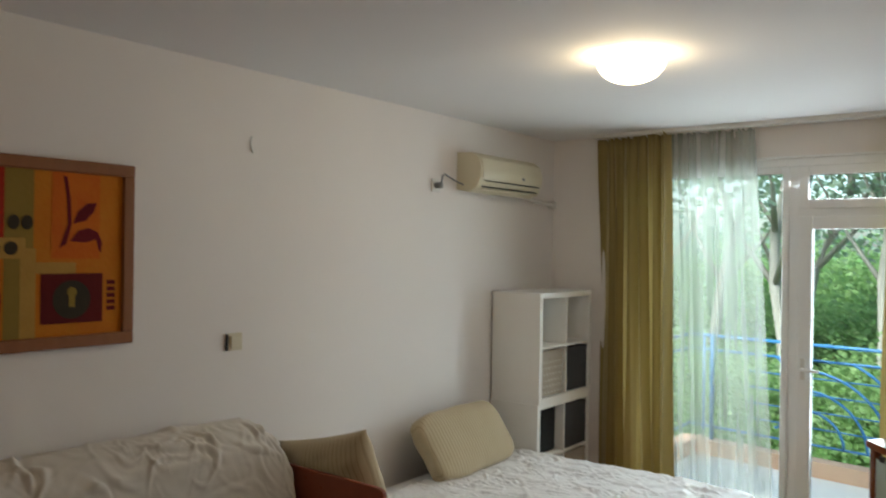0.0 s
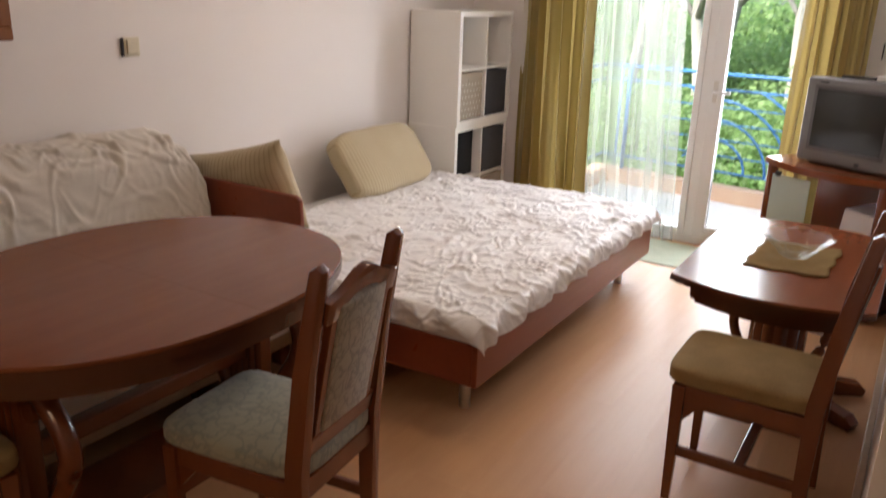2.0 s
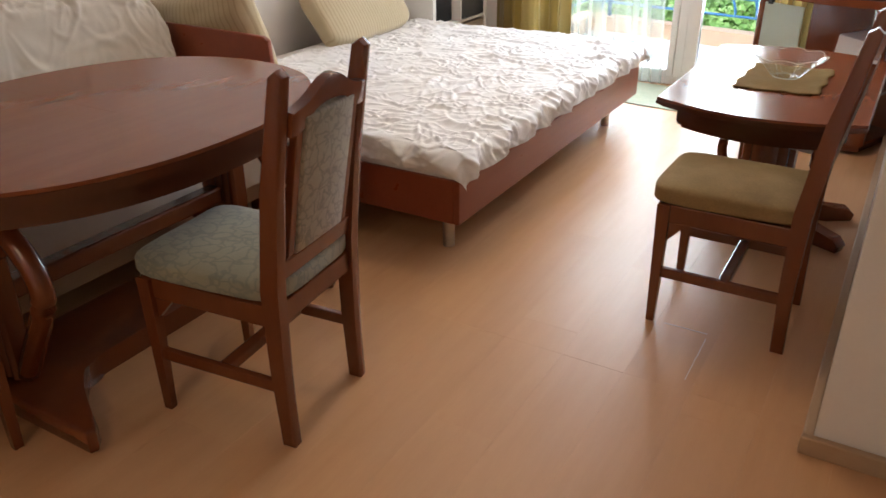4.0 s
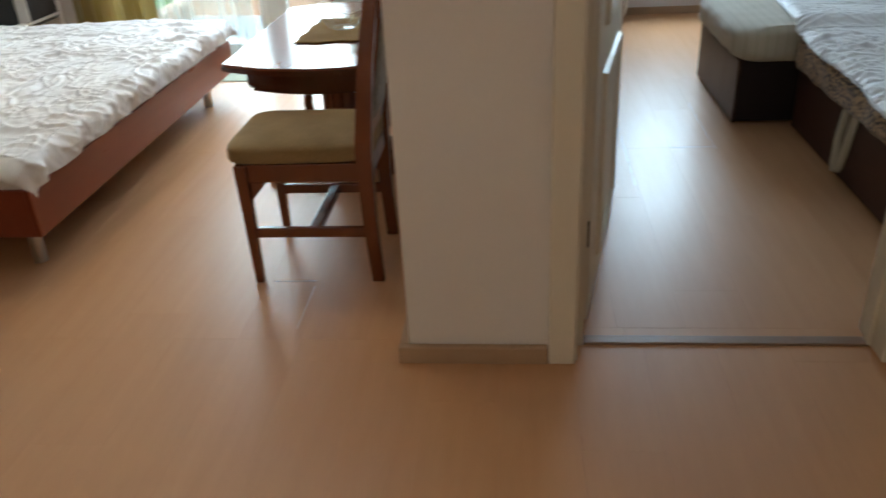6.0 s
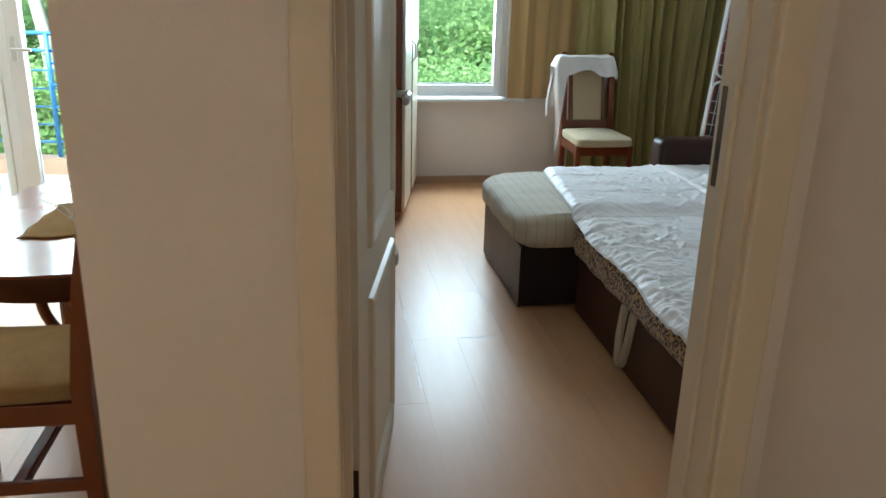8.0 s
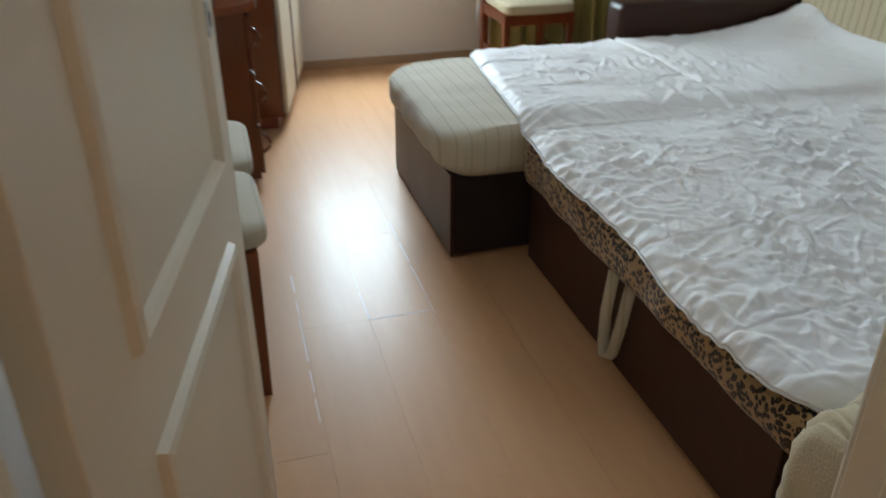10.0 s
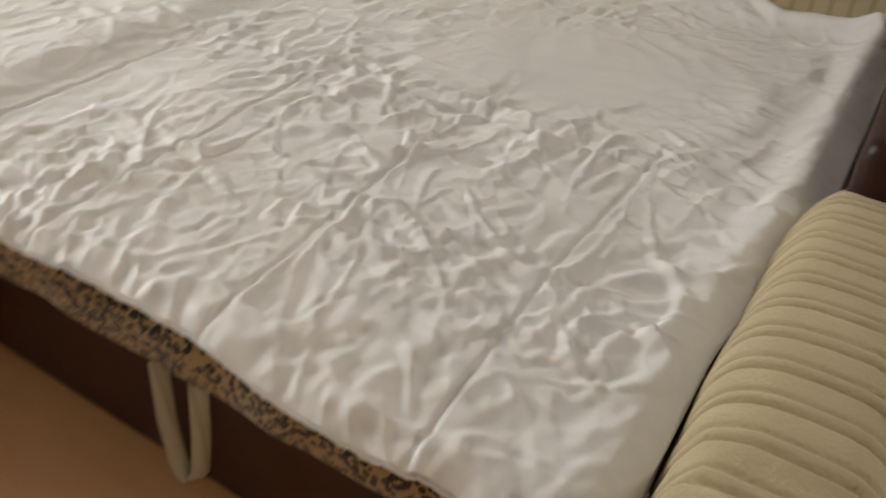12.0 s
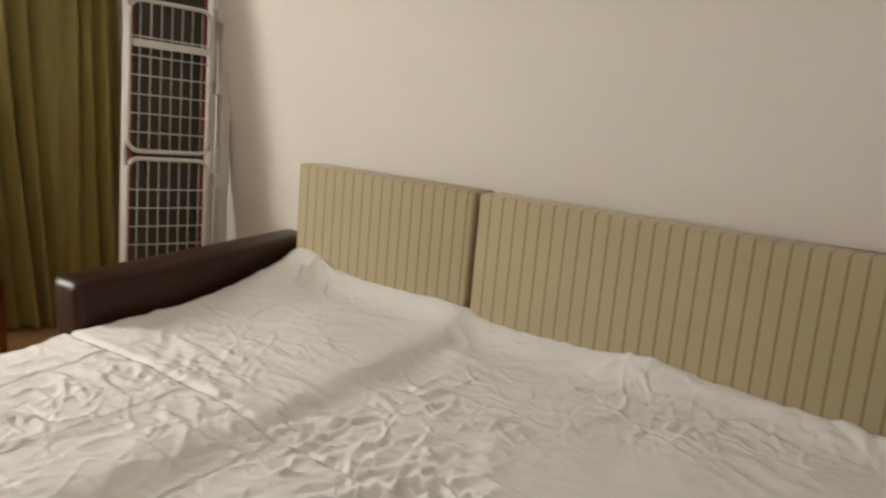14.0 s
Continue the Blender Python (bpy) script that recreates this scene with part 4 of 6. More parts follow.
for rz in (28, -28, 152, 208):
    toe = [(0.0, 0.02), (0.05, 0.02), (0.30, 0.0), (0.40, 0.0), (0.41, 0.03), (0.38, 0.06), (0.30, 0.06), (0.12, 0.12), (0.0, 0.13)]
    part("foot", slab(toe, -0.03, 0.03, 0.007, m=pose(0, 0, 0, 0, 0, rz) @ pose(0, 0, 0, 90, 0, 0)), CHERRY, low, "curved foot with rounded toe", True)
part("crank", tube([(0.12, -0.35, 0.49), (0.12, -0.43, 0.48), (0.20, -0.44, 0.475)], 0.008, 8), CHROME, low, "steel lift crank", "all")

# cloth mat and wire bowl on the low table
bm = bmesh.new()
grid = []
for i in range(25):
    row = []
    for j in range(25):
        u, v = i / 24, j / 24
        x, y = 2.59 + 0.31 * u + 0.015 * v + 0.006 * math.sin(17 * v), 2.99 + 0.44 * v + 0.02 * u + 0.008 * math.sin(14 * u)
        row.append(bm.verts.new((x, y, 0.629 + 0.004 * noise.noise(Vector((u * 5, v * 5, 1))) + 0.012 * max(0, 0.12 - v) * 6 * max(0, u - 0.7))))
    grid.append(row)
for i in range(24):
    for j in range(24):
        bm.faces.new((grid[i][j], grid[i + 1][j], grid[i + 1][j + 1], grid[i][j + 1]))
mt = tagged(part("place_mat", bm, surf("brown_suede", (0.25, 0.165, 0.065), (0.16, 0.10, 0.038), 10, 0.97, bump=0.3, spec=0.04), None, "crumpled tan suede mat on the low table", "all"), "", "mat")
sol = mt.modifiers.new("thick", "SOLIDIFY")
sol.thickness = 0.004
bowl = thing("glass_bowl", "clear glass fruit bowl with a scalloped rim on the mat", "bowl", pose(2.755, 3.21, 0.634))
prof = [(0.0, 0.0), (0.045, 0.0), (0.055, 0.006), (0.075, 0.030), (0.100, 0.055), (0.132, 0.078), (0.137, 0.081), (0.133, 0.084)]
bm = bmesh.new()
rings = []
for r, z in prof:
    ring = []
    for i in range(72):
        a = 2 * math.pi * i / 72
        k = (r / 0.136) ** 2
        rr = max(r, 0.0005) * (1 + 0.07 * k * abs(math.cos(4 * a)))
        ring.append(bm.verts.new((rr * math.cos(a), rr * math.sin(a), z + 0.012 * k * abs(math.cos(4 * a)))))
    rings.append(ring)
for r0, r1 in zip(rings, rings[1:]):
    for i in range(72):
        bm.faces.new((r0[i], r0[(i + 1) % 72], r1[(i + 1) % 72], r1[i]))
dish = part("dish", bm, bowl_glass("clear_bowl_glass"), bowl, "clear moulded glass", "all")
dish.visible_shadow = False
# pale lines along rim, foot and flutes paint the glass's highlights
EDGE = surf("glass_glint", (0.52, 0.54, 0.50), (0.42, 0.44, 0.41), 20, 0.12, 0.04, 0)
wavy = [(2 * math.pi * i / 72, abs(math.cos(8 * math.pi * i / 72))) for i in range(72)]
part("rim", tube([(0.135 * (1 + 0.07 * k) * math.cos(a), 0.135 * (1 + 0.07 * k) * math.sin(a), 0.082 + 0.012 * k) for a, k in wavy], 0.0017, 6, closed=True), EDGE, bowl, "pale rim line drawn in for the glint of the glass", "all")
part("foot_ring", tube([(0.050 * math.cos(a), 0.050 * math.sin(a), 0.004) for a, k in wavy], 0.0014, 6, closed=True), EDGE, bowl, "", "all")
for k in range(8):
    a = math.pi * k / 4 + math.pi / 8
    part("flute", tube([(r * math.cos(a + b), r * math.sin(a + b), z) for r, z, b in ((0.056, 0.006, 0.0), (0.076, 0.030, 0.06), (0.101, 0.055, 0.12), (0.131, 0.078, 0.16))], 0.0007, 5), EDGE, bowl, "", "all")

# ---- the living-room bed ----
bed = thing("bed", "low mahogany bed with a rumpled white quilt and steel legs", "bed")
part("front_rail", box(1.775, 2.235, 0.145, 1.80, 4.42, 0.325, 0.003), BEDWOOD, bed, "mahogany side board")
part("side_rail", box(0.05, 2.235, 0.145, 1.774, 2.26, 0.325, 0.003), BEDWOOD, bed, "mahogany end board")
part("side_rail", box(0.05, 4.395, 0.145, 1.774, 4.42, 0.325, 0.003), BEDWOOD, bed)
part("slat_base", box(0.05, 2.265, 0.20, 1.77, 4.39, 0.25), JOINT, bed)
part("mattress", box(0.06, 2.25, 0.251, 1.79, 4.40, 0.425, 0.04, 3), QUILT, bed, "white mattress", True)
for x, y in ((1.70, 2.33), (1.70, 4.18), (0.12, 2.33), (0.12, 4.18)):
    part("leg", tube([(x, y, 0.0), (x, y, 0.15)], 0.024, 16), CHROME, bed, "round steel leg", True)
part("end_panel", slab([(0.02, 0.15), (0.80, 0.15), (0.845, 0.32), (0.815, 0.735), (0.79, 0.752), (0.10, 0.76), (0.02, 0.74)], -0.012, 0.012, 0.003, m=pose(0, 2.345, 0, 90, 0, 0)), BEDWOOD, bed, "mahogany end panel between bed and sofa", True)


def bed_shape(x, y, z):
    """The quilt sags towards its foot corner and swells towards the pillows."""
    z += 0.018 * math.exp(-((x - 0.9) ** 2 + (y - 3.4) ** 2) / 0.8)
    k = max(0.0, (x - 1.45)) * max(0.0, 2.6 - y)
    return x, y, z - 0.10 * k


bed_creases = crease_field(0.2, 1.95, 2.1, 4.55, 1150, lambda x, y: (0.2 if x > 1.6 else 0.6 + 2.2 * noise.noise(Vector((1.5 * x, 1.5 * y, 6))), 0.30), 0.085, 0.0125, 0.0070, 41)
quilt = drape("quilt", 0.26, 1.80, 2.26, 4.38, 0.447, 0.115, QUILT, None, 340, 430, 9.0, 0.008, 4.0, creases=bed_creases, shape=bed_shape, hang=(0, 1, 1, 1))
tagged(quilt, "rumpled white cotton quilt spread over the bed", "quilt")

CORD = surf("beige_corded_cloth", (0.50, 0.41, 0.26), (0.44, 0.355, 0.215), 5, 0.92, 0.04, 0.3, 190, sheen=0.2, wave=("X", 0.026, (0.385, 0.30, 0.175), 0.25), bump_dist=0.003)
tagged(part("pillow", box_cushion(0.86, 0.43, 0.15, seed=2, power=5.0, slack=0.012), CORD, None, "beige corded box cushion leaning on the wall over the bed", "all", pose(0.248, 3.75, 0.628, 0, 55, 2) @ pose(0, 0, 0, 0, 0, 90)), "", "pillow")
tagged(part("pillow", pillow(0.63, 0.44, 0.20, seed=7), CORD, None, "beige corded cushion propped behind the bed's end panel", "all", pose(0.365, 2.47, 0.69, -80, 0, 2) @ pose(0, 0, 0, 0, 0, -14)), "", "pillow")

# ---- sofa under a throw ----
sofa = thing("sofa", "sofa along the wall covered with a crumpled cream throw", "sofa")
part("base", box(0.06, 0.25, 0.10, 0.86, 2.28, 0.22, 0.01), SKIRT, sofa, "pale wooden base")
part("seat", box(0.10, 0.25, 0.22, 0.88, 2.29, 0.43, 0.05, 3), COVER, sofa, "", True)
part("backrest", box(0.03, 0.25, 0.22, 0.26, 2.20, 0.94, 0.07, 3), COVER, sofa, "", True)
for x, y in ((0.12, 0.35), (0.12, 2.2), (0.80, 0.35), (0.80, 2.2)):
    part("leg", box(x - 0.03, y - 0.03, 0, x + 0.03, y + 0.03, 0.10, 0.005), CHERRY, sofa)
throw_creases = crease_field(0.0, 2.4, 0.1, 2.4, 850, lambda x, y: (0.6 + 2.4 * noise.noise(Vector((1.6 * x, 1.6 * y, 3))), 0.4), 0.075, 0.012, 0.0085, 43)
# the throw: one sheet from behind the back, over it, along the seat and down the front
prof = [(0.045, 0.62), (0.045, 0.93), (0.07, 0.995), (0.15, 1.02), (0.24, 0.99), (0.30, 0.90), (0.34, 0.65), (0.38, 0.50), (0.46, 0.468), (0.80, 0.455), (0.885, 0.42), (0.91, 0.34), (0.915, 0.20)]
bm = bmesh.new()
grid = []
NU, NV = 200, 260
seg = [0.0]
for a, b in zip(prof, prof[1:]):
    seg.append(seg[-1] + math.hypot(b[0] - a[0], b[1] - a[1]))
for i in range(NU + 1):
    s = seg[-1] * i / NU
    k = max(q for q in range(len(seg) - 1) if seg[q] <= s)
    t = (s - seg[k]) / (seg[k + 1] - seg[k])
    px, pz = (prof[k][c] + (prof[k + 1][c] - prof[k][c]) * t for c in (0, 1))
    dx, dz = prof[k + 1][0] - prof[k][0], prof[k + 1][1] - prof[k][1]
    ln = math.hypot(dx, dz)
    nx, nz = dz / ln * -1, dx / ln
    nx, nz = -nx * -1, nz
    row = []
    for j in range(NV + 1):
        y = 0.22 + 2.06 * j / NV
        h = fold((s, y), 12.0, 8.0, 0.006) + throw_creases(s, y) + 0.006
        # the far end is rounded down over the cushion's shoulder
        end = max(0.0, (y - 2.02) / 0.26)
        sink = 0.16 * end ** 2.2 if pz > 0.5 else 0.0
        row.append(bm.verts.new((px + nx * 0 + (0.9 * h if pz > 0.55 and px > 0.2 else 0), y - 0.02 * end, pz + (h if abs(dx) > abs(dz) * 0.5 else 0.2 * h) - sink)))
    grid.append(row)
for i in range(NU):
    for j in range(NV):
        bm.faces.new((grid[i][j], grid[i + 1][j], grid[i + 1][j + 1], grid[i][j + 1]))
tagged(part("throw", bm, COVER, None, "crumpled cream cotton throw over the sofa", "all"), "", "throw")

# ---- cube shelves ----
FABRIC_D = surf("dark_grey_felt", (0.055, 0.055, 0.062), (0.04, 0.04, 0.046), 8, 0.95, bump=0.3)
FABRIC_K = surf("black_felt", (0.012, 0.013, 0.015), (0.008, 0.009, 0.01), 8, 0.95, bump=0.3)
FABRIC_L = surf("greige_felt", (0.42, 0.36, 0.29), (0.36, 0.31, 0.25), 8, 0.95, bump=0.3)
DOT = surf("cream_dot", (0.70, 0.64, 0.54), None, 8, 0.9)


def cube_shelf(m, label):
    s = thing("cube_shelf", label, "shelf", m, "stacked cube shelves")
    w, d, t = 0.765, 0.39, 0.038
    part("side_panel", box(0, 0, 0, d, t, w, 0.002), WHITE, s)
    part("side_panel", box(0, w - t, 0, d, w, w, 0.002), WHITE, s)
    part("bottom_panel", box(0, t, 0, d, w - t, t, 0.002), WHITE, s)
    part("top_panel", box(0, t, w - t, d, w - t, w, 0.002), WHITE, s)
    part("shelf_board", box(0, t, w / 2 - 0.008, d - 0.003, w - t, w / 2 + 0.008, 0.001), WHITE, s)
    part("divider", box(0, w / 2 - 0.008, t, d - 0.002, w / 2 + 0.008, w / 2 - 0.008, 0.001), WHITE, s)
    part("divider", box(0, w / 2 - 0.008, w / 2 + 0.008, d - 0.002, w / 2 + 0.008, w - t, 0.001), WHITE, s)
    part("back_panel", box(0.002, t, t, 0.006, w - t, w - t), WHITE, s)
    return s


cube_shelf(pose(0.008, 4.387, 0.0), "white cube shelf standing on the floor with fabric boxes")
cube_shelf(pose(0.018, 4.387, 0.766, 0, 0, 0), "white cube shelf stacked on another with fabric boxes")


def fabric_box(y, z, mat, label, dots=False, depth=0.36, handle=True):
    f = thing("storage_box", label, "box", pose(0.03, y, z), "storage boxes in the shelf")
    bm = box(0, 0, 0, depth, 0.325, 0.315, 0.006)
    part("body", bm, mat, f, "", True)
    part("lip", box(depth - 0.002, 0.0, 0.295, depth + 0.003, 0.325, 0.318, 0.002), mat, f)
    if handle:
        part("handle", box(depth + 0.001, 0.12, 0.255, depth + 0.006, 0.205, 0.272, 0.002), mat, f, "small fabric pull")
    if dots:
        for a in range(7):
            for b in range(6):
                part("dot", tube([(depth - 0.001, 0.03 + 0.044 * a + 0.02 * (b % 2), 0.03 + 0.042 * b), (depth + 0.0015, 0.03 + 0.044 * a + 0.02 * (b % 2), 0.03 + 0.042 * b)], 0.007, 8), DOT, f)


fabric_box(4.428, 0.806, FABRIC_L, "greige fabric storage box with pale dots", True)
fabric_box(4.797, 0.806, FABRIC_D, "dark grey fabric storage box in the shelf")
fabric_box(4.797, 0.392, FABRIC_D, "dark grey fabric storage box in the lower shelf")
fabric_box(4.428, 0.392, FABRIC_K, "black fabric storage box in the lower shelf", depth=0.30)
fabric_box(4.797, 0.040, FABRIC_L, "greige fabric storage box on the shelf's floor")
fabric_box(4.428, 0.040, FABRIC_L, "greige fabric storage box on the shelf's floor")

# ---- wall things ----
pic = thing("picture", "framed warm abstract print of leaves and fruit on the wall", "picture", pose(0.004, 0.44, 1.405))
PW, PH = 1.15, 0.757
FRAMEW = surf("picture_frame_wood", (0.27, 0.095, 0.020), (0.19, 0.062, 0.014), 3, 0.6, stretch=(1, 8, 1))


def tone(name, a, b, scale=9):
    return surf(name, a, b, scale, 0.75, 0.1, 0.15, 50, spec=0.15)


def flat(points, depth, mat, label, parent):
    """A painted shape on the print, in its width and height."""
    lay = Matrix(((0, 0, 1, 0.012), (1, 0, 0, 0), (0, 1, 0, 0), (0, 0, 0, 1)))
    return part(label, slab(points, 0, depth, m=lay), mat, parent)


for b in ((0, 0, PW, 0.05), (0, PH - 0.05, PW, PH)):
    part("frame_bar", box(0, b[0], b[1], 0.03, b[2], b[3], 0.006), FRAMEW, pic, "reddish brown wooden frame bar")
for b in ((0, 0.05, 0.05, PH - 0.05), (PW - 0.05, 0.05, PW, PH - 0.05)):
    part("frame_bar", box(0.0, b[0], b[1], 0.0295, b[2], b[3], 0.006), FRAMEW, pic)
OCHRE = tone("print_ochre", (0.50, 0.20, 0.012), (0.46, 0.11, 0.008), 5)
part("print", box(0.002, 0.05, 0.05, 0.012, PW - 0.05, PH - 0.05), OCHRE, pic, "ochre and orange printed sheet")


def rect(y0, z0, y1, z1, mat, name="print_shape", depth=0.0012):
    flat([(y0, z0), (y1, z0), (y1, z1), (y0, z1)], depth, mat, name, pic)


def disc(y, z, r, mat, depth=0.002, sx=1.0):
    flat([(y + sx * r * math.cos(2 * math.pi * i / 28), z + r * math.sin(2 * math.pi * i / 28)) for i in range(28)], depth, mat, "print_shape", pic)


RED, MAROON, OLIVE = tone("print_red", (0.30, 0.012, 0.006), (0.36, 0.035, 0.008)), tone("print_maroon", (0.085, 0.006, 0.008), (0.12, 0.012, 0.01)), tone("print_olive", (0.22, 0.15, 0.025), (0.27, 0.17, 0.035))
PALE, DARK, ORANGE, PLUM = tone("print_straw", (0.44, 0.26, 0.06), (0.36, 0.20, 0.04)), tone("print_dark", (0.03, 0.025, 0.015), (0.06, 0.045, 0.025)), tone("print_orange", (0.48, 0.075, 0.006), (0.52, 0.16, 0.010)), tone("print_plum", (0.11, 0.008, 0.012), (0.15, 0.012, 0.015))
rect(0.30, 0.40, 0.62, 0.706, RED)
rect(0.62, 0.051, 0.73, 0.706, OLIVE)
rect(0.45, 0.36, 0.70, 0.44, PALE, depth=0.002)
rect(0.68, 0.051, 0.74, 0.40, PALE, depth=0.0018)
rect(0.80, 0.36, 1.00, 0.706, ORANGE)
rect(0.74, 0.30, 0.90, 0.345, PALE, depth=0.0018)
rect(0.76, 0.10, 1.015, 0.30, MAROON, depth=0.002)
disc(0.885, 0.195, 0.078, DARK, 0.0030)
rect(0.872, 0.165, 0.898, 0.235, OLIVE, depth=0.0040)
disc(0.885, 0.225, 0.020, OLIVE, 0.0042)
for y, z in ((0.645, 0.40), (0.58, 0.40)):
    disc(y, z, 0.026, DARK, 0.0032)
for y in (0.655, 0.705):
    disc(y, 0.50, 0.028, DARK, 0.0030, 0.8)
flat([(0.83, 0.40), (0.865, 0.50), (0.86, 0.60), (0.845, 0.69), (0.86, 0.69), (0.875, 0.60), (0.88, 0.50), (0.86, 0.42)], 0.003, PLUM, "leaf_stem", pic)
flat([(0.885, 0.50), (0.905, 0.55), (0.945, 0.585), (0.985, 0.59), (0.975, 0.555), (0.94, 0.515)], 0.003, PLUM, "leaf", pic)
flat([(0.875, 0.43), (0.91, 0.475), (0.95, 0.485), (0.99, 0.47), (1.01, 0.43), (1.005, 0.385), (0.995, 0.40), (0.985, 0.44), (0.94, 0.425)], 0.003, PLUM, "leaf", pic)
for k in range(5):
    rect(1.035, 0.145 + 0.027 * k, 1.07, 0.162 + 0.027 * k, MAROON, "print_mark", 0.0022)
disc(0.50, 0.20, 0.14, RED, 0.002, 0.8)
disc(0.50, 0.20, 0.12, PALE, 0.003, 0.8)
rect(0.47, 0.335, 0.56, 0.345, DARK, depth=0.003)

sw = thing("light_switch", "cream plastic light switch on the wall", "switch", pose(0.0, 2.145, 1.36))
part("plate", box(0.0, -0.042, -0.042, 0.012, 0.042, 0.042, 0.003), CREAMPL, sw)
part("rocker", box(0.012, -0.030, -0.030, 0.022, 0.030, 0.030, 0.004), CREAMPL, sw, "cream rocker")
# black strip that paints the shade along the plate's side
part("side_shadow_gap", box(0.001, -0.052, -0.040, 0.014, -0.0425, 0.040, 0.002), BLACKPL, sw, "dark side edge")

ol = thing("wall_socket", "white socket with a plugged grey cable beside the air conditioner", "socket", pose(0.0, 3.72, 2.235))
part("plate", box(0.0, -0.042, -0.042, 0.012, 0.042, 0.042, 0.004), WHITEPL, ol)
part("plug", tube([(0.012, 0, 0), (0.055, 0, 0)], 0.020, 12), GREYPL, ol, "grey plug", "all")
part("cable", tube([(0.05, 0.0, 0.0), (0.055, 0.01, 0.06), (0.045, 0.05, 0.075), (0.04, 0.17, 0.04), (0.06, 0.235, 0.02)], 0.006, 8), GREYPL, ol, "grey cable", "all")

ac = thing("air_conditioner", "aged cream wall-mounted air conditioner", "air conditioner", pose(0.0, 3.955, 2.205))
prof = [(0, 0.02), (0.10, 0.0), (0.165, 0.03), (0.195, 0.10), (0.20, 0.16), (0.185, 0.22), (0.13, 0.262), (0, 0.27)]
lay = Matrix(((1, 0, 0, 0), (0, 0, 1, 0), (0, 1, 0, 0), (0, 0, 0, 1)))
part("body", slab(prof, 0.0, 0.80, 0.010, m=lay), CREAMPL, ac, "", True)
part("front_panel", slab([(0.198, 0.085), (0.205, 0.10), (0.207, 0.16), (0.192, 0.222), (0.187, 0.222), (0.19, 0.10)], 0.02, 0.78, 0.003, m=lay), CREAMPL, ac, "cream front panel", True)
part("badge", slab([(-0.02, -0.008), (0.02, -0.008), (0.02, 0.008), (-0.02, 0.008)], 0, 0.003, m=pose(0.203, 0.52, 0.118, 0, 90, 0) @ pose(0, 0, 0, 0, 0, 90)), GREYPL, ac, "small dark badge")
part("louvre", box(0.135, 0.06, 0.016, 0.19, 0.74, 0.022, 0.002), CREAMPL, ac, "air louvre", m=pose(0, 0, 0.0))
part("slot", box(0.1945, 0.05, 0.072, 0.200, 0.75, 0.079, 0.001), BLACKPL, ac, "dark air slot")
part("slot", box(0.171, 0.05, 0.034, 0.180, 0.75, 0.041, 0.001), BLACKPL, ac)
part("drain_pipe", tube([(0.05, 0.70, 0.03), (0.045, 0.90, 0.0), (0.04, 1.10, -0.015), (0.04, 1.22, -0.02)], 0.016, 10), WHITEPL, ac, "white plastic drain pipe", "all")
part("pipe_cap", tube([(0.0, 1.24, -0.02), (0.055, 1.24, -0.02)], 0.030, 14), WHITEPL, ac, "round pipe cap", True)
tagged(part("wall_hook", tube([(0.004, 2.235, 2.37), (0.006, 2.225, 2.34), (0.006, 2.23, 2.31), (0.004, 2.245, 2.29)], 0.004, 6), WHITEPL, None, "small white mark of a hook on the wall", "all"), "", "hook")

# ---- ceiling lights ----
SHADE = glow_mat("lit_opal_glass", (1.0, 0.80, 0.50), 3.0)


def ceiling_light(x, y, label):
    cl = thing("ceiling_light", label, "ceiling light", pose(x, y, 2.70), "opal ceiling lights")
    part("base", tube([(0, 0, -0.03), (0, 0, 0)], 0.09, 24), WHITEPL, cl, "", True)
    bm = bmesh.new()
    rings = []
    for k in range(10):
        a = math.pi / 2 * k / 9
        rings.append([bm.verts.new(((0.145 * math.sin(a) + 0.004) * math.cos(2 * math.pi * i / 40) * (1 + 0.05 * math.cos(6 * math.pi * i / 40) * math.sin(a) ** 4), (0.145 * math.sin(a) + 0.004) * math.sin(2 * math.pi * i / 40) * (1 + 0.05 * math.cos(6 * math.pi * i / 40) * math.sin(a) ** 4), -0.125 + 0.09 * (1 - math.cos(a)))) for i in range(40)])
    for r0, r1 in zip(rings, rings[1:]):
        for i in range(40):
            bm.faces.new((r0[i], r0[(i + 1) % 40], r1[(i + 1) % 40], r1[i]))
    bm.faces.new(rings[0])
    sh2 = part("shade", bm, SHADE, cl, "lit opal glass dish", "all")
    sh2.visible_shadow = False
    for k in range(3):
        a = 2 * math.pi * k / 3 + 0.5
        part("clip", tube([(0.149 * math.cos(a), 0.149 * math.sin(a), -0.045), (0.14 * math.cos(a), 0.14 * math.sin(a), -0.015)], 0.007, 8), CHROME, cl, "chrome clip", "all")


ceiling_light(LAMP_XY[0], LAMP_XY[1], "lit opal glass ceiling light in the living room")
# added fixture, out of view, that houses the fill for the hall
ceiling_light(FILL_XY[0], FILL_XY[1], "added opal ceiling light out of view, fill for the hall")

# ---- television and its stand ----
stand = thing("tv_stand", "cherry corner television stand with a bowed top and glass door", "tv stand", pose(2.80, 4.66, 0, 0, 0, -27))
top = [(-0.40, -0.20)] + [(-0.40 + 0.80 * i / 16, -0.20 - 0.13 * math.sin(math.pi * i / 16)) for i in range(1, 16)] + [(0.40, -0.20), (0.36, 0.20), (0.10, 0.42), (-0.10, 0.42), (-0.36, 0.20)]
part("top", slab(top, 0.752, 0.79, 0.010), CHERRY_Y, stand, "bowed cherry top", True)
part("shelf", slab([(x * 0.9, y * 0.9) for x, y in top], 0.30, 0.32, 0.004), CHERRY, stand, "", True)
part("bottom", slab([(x * 0.93, y * 0.93) for x, y in top], 0.02, 0.06, 0.005), CHERRY, stand, "", True)
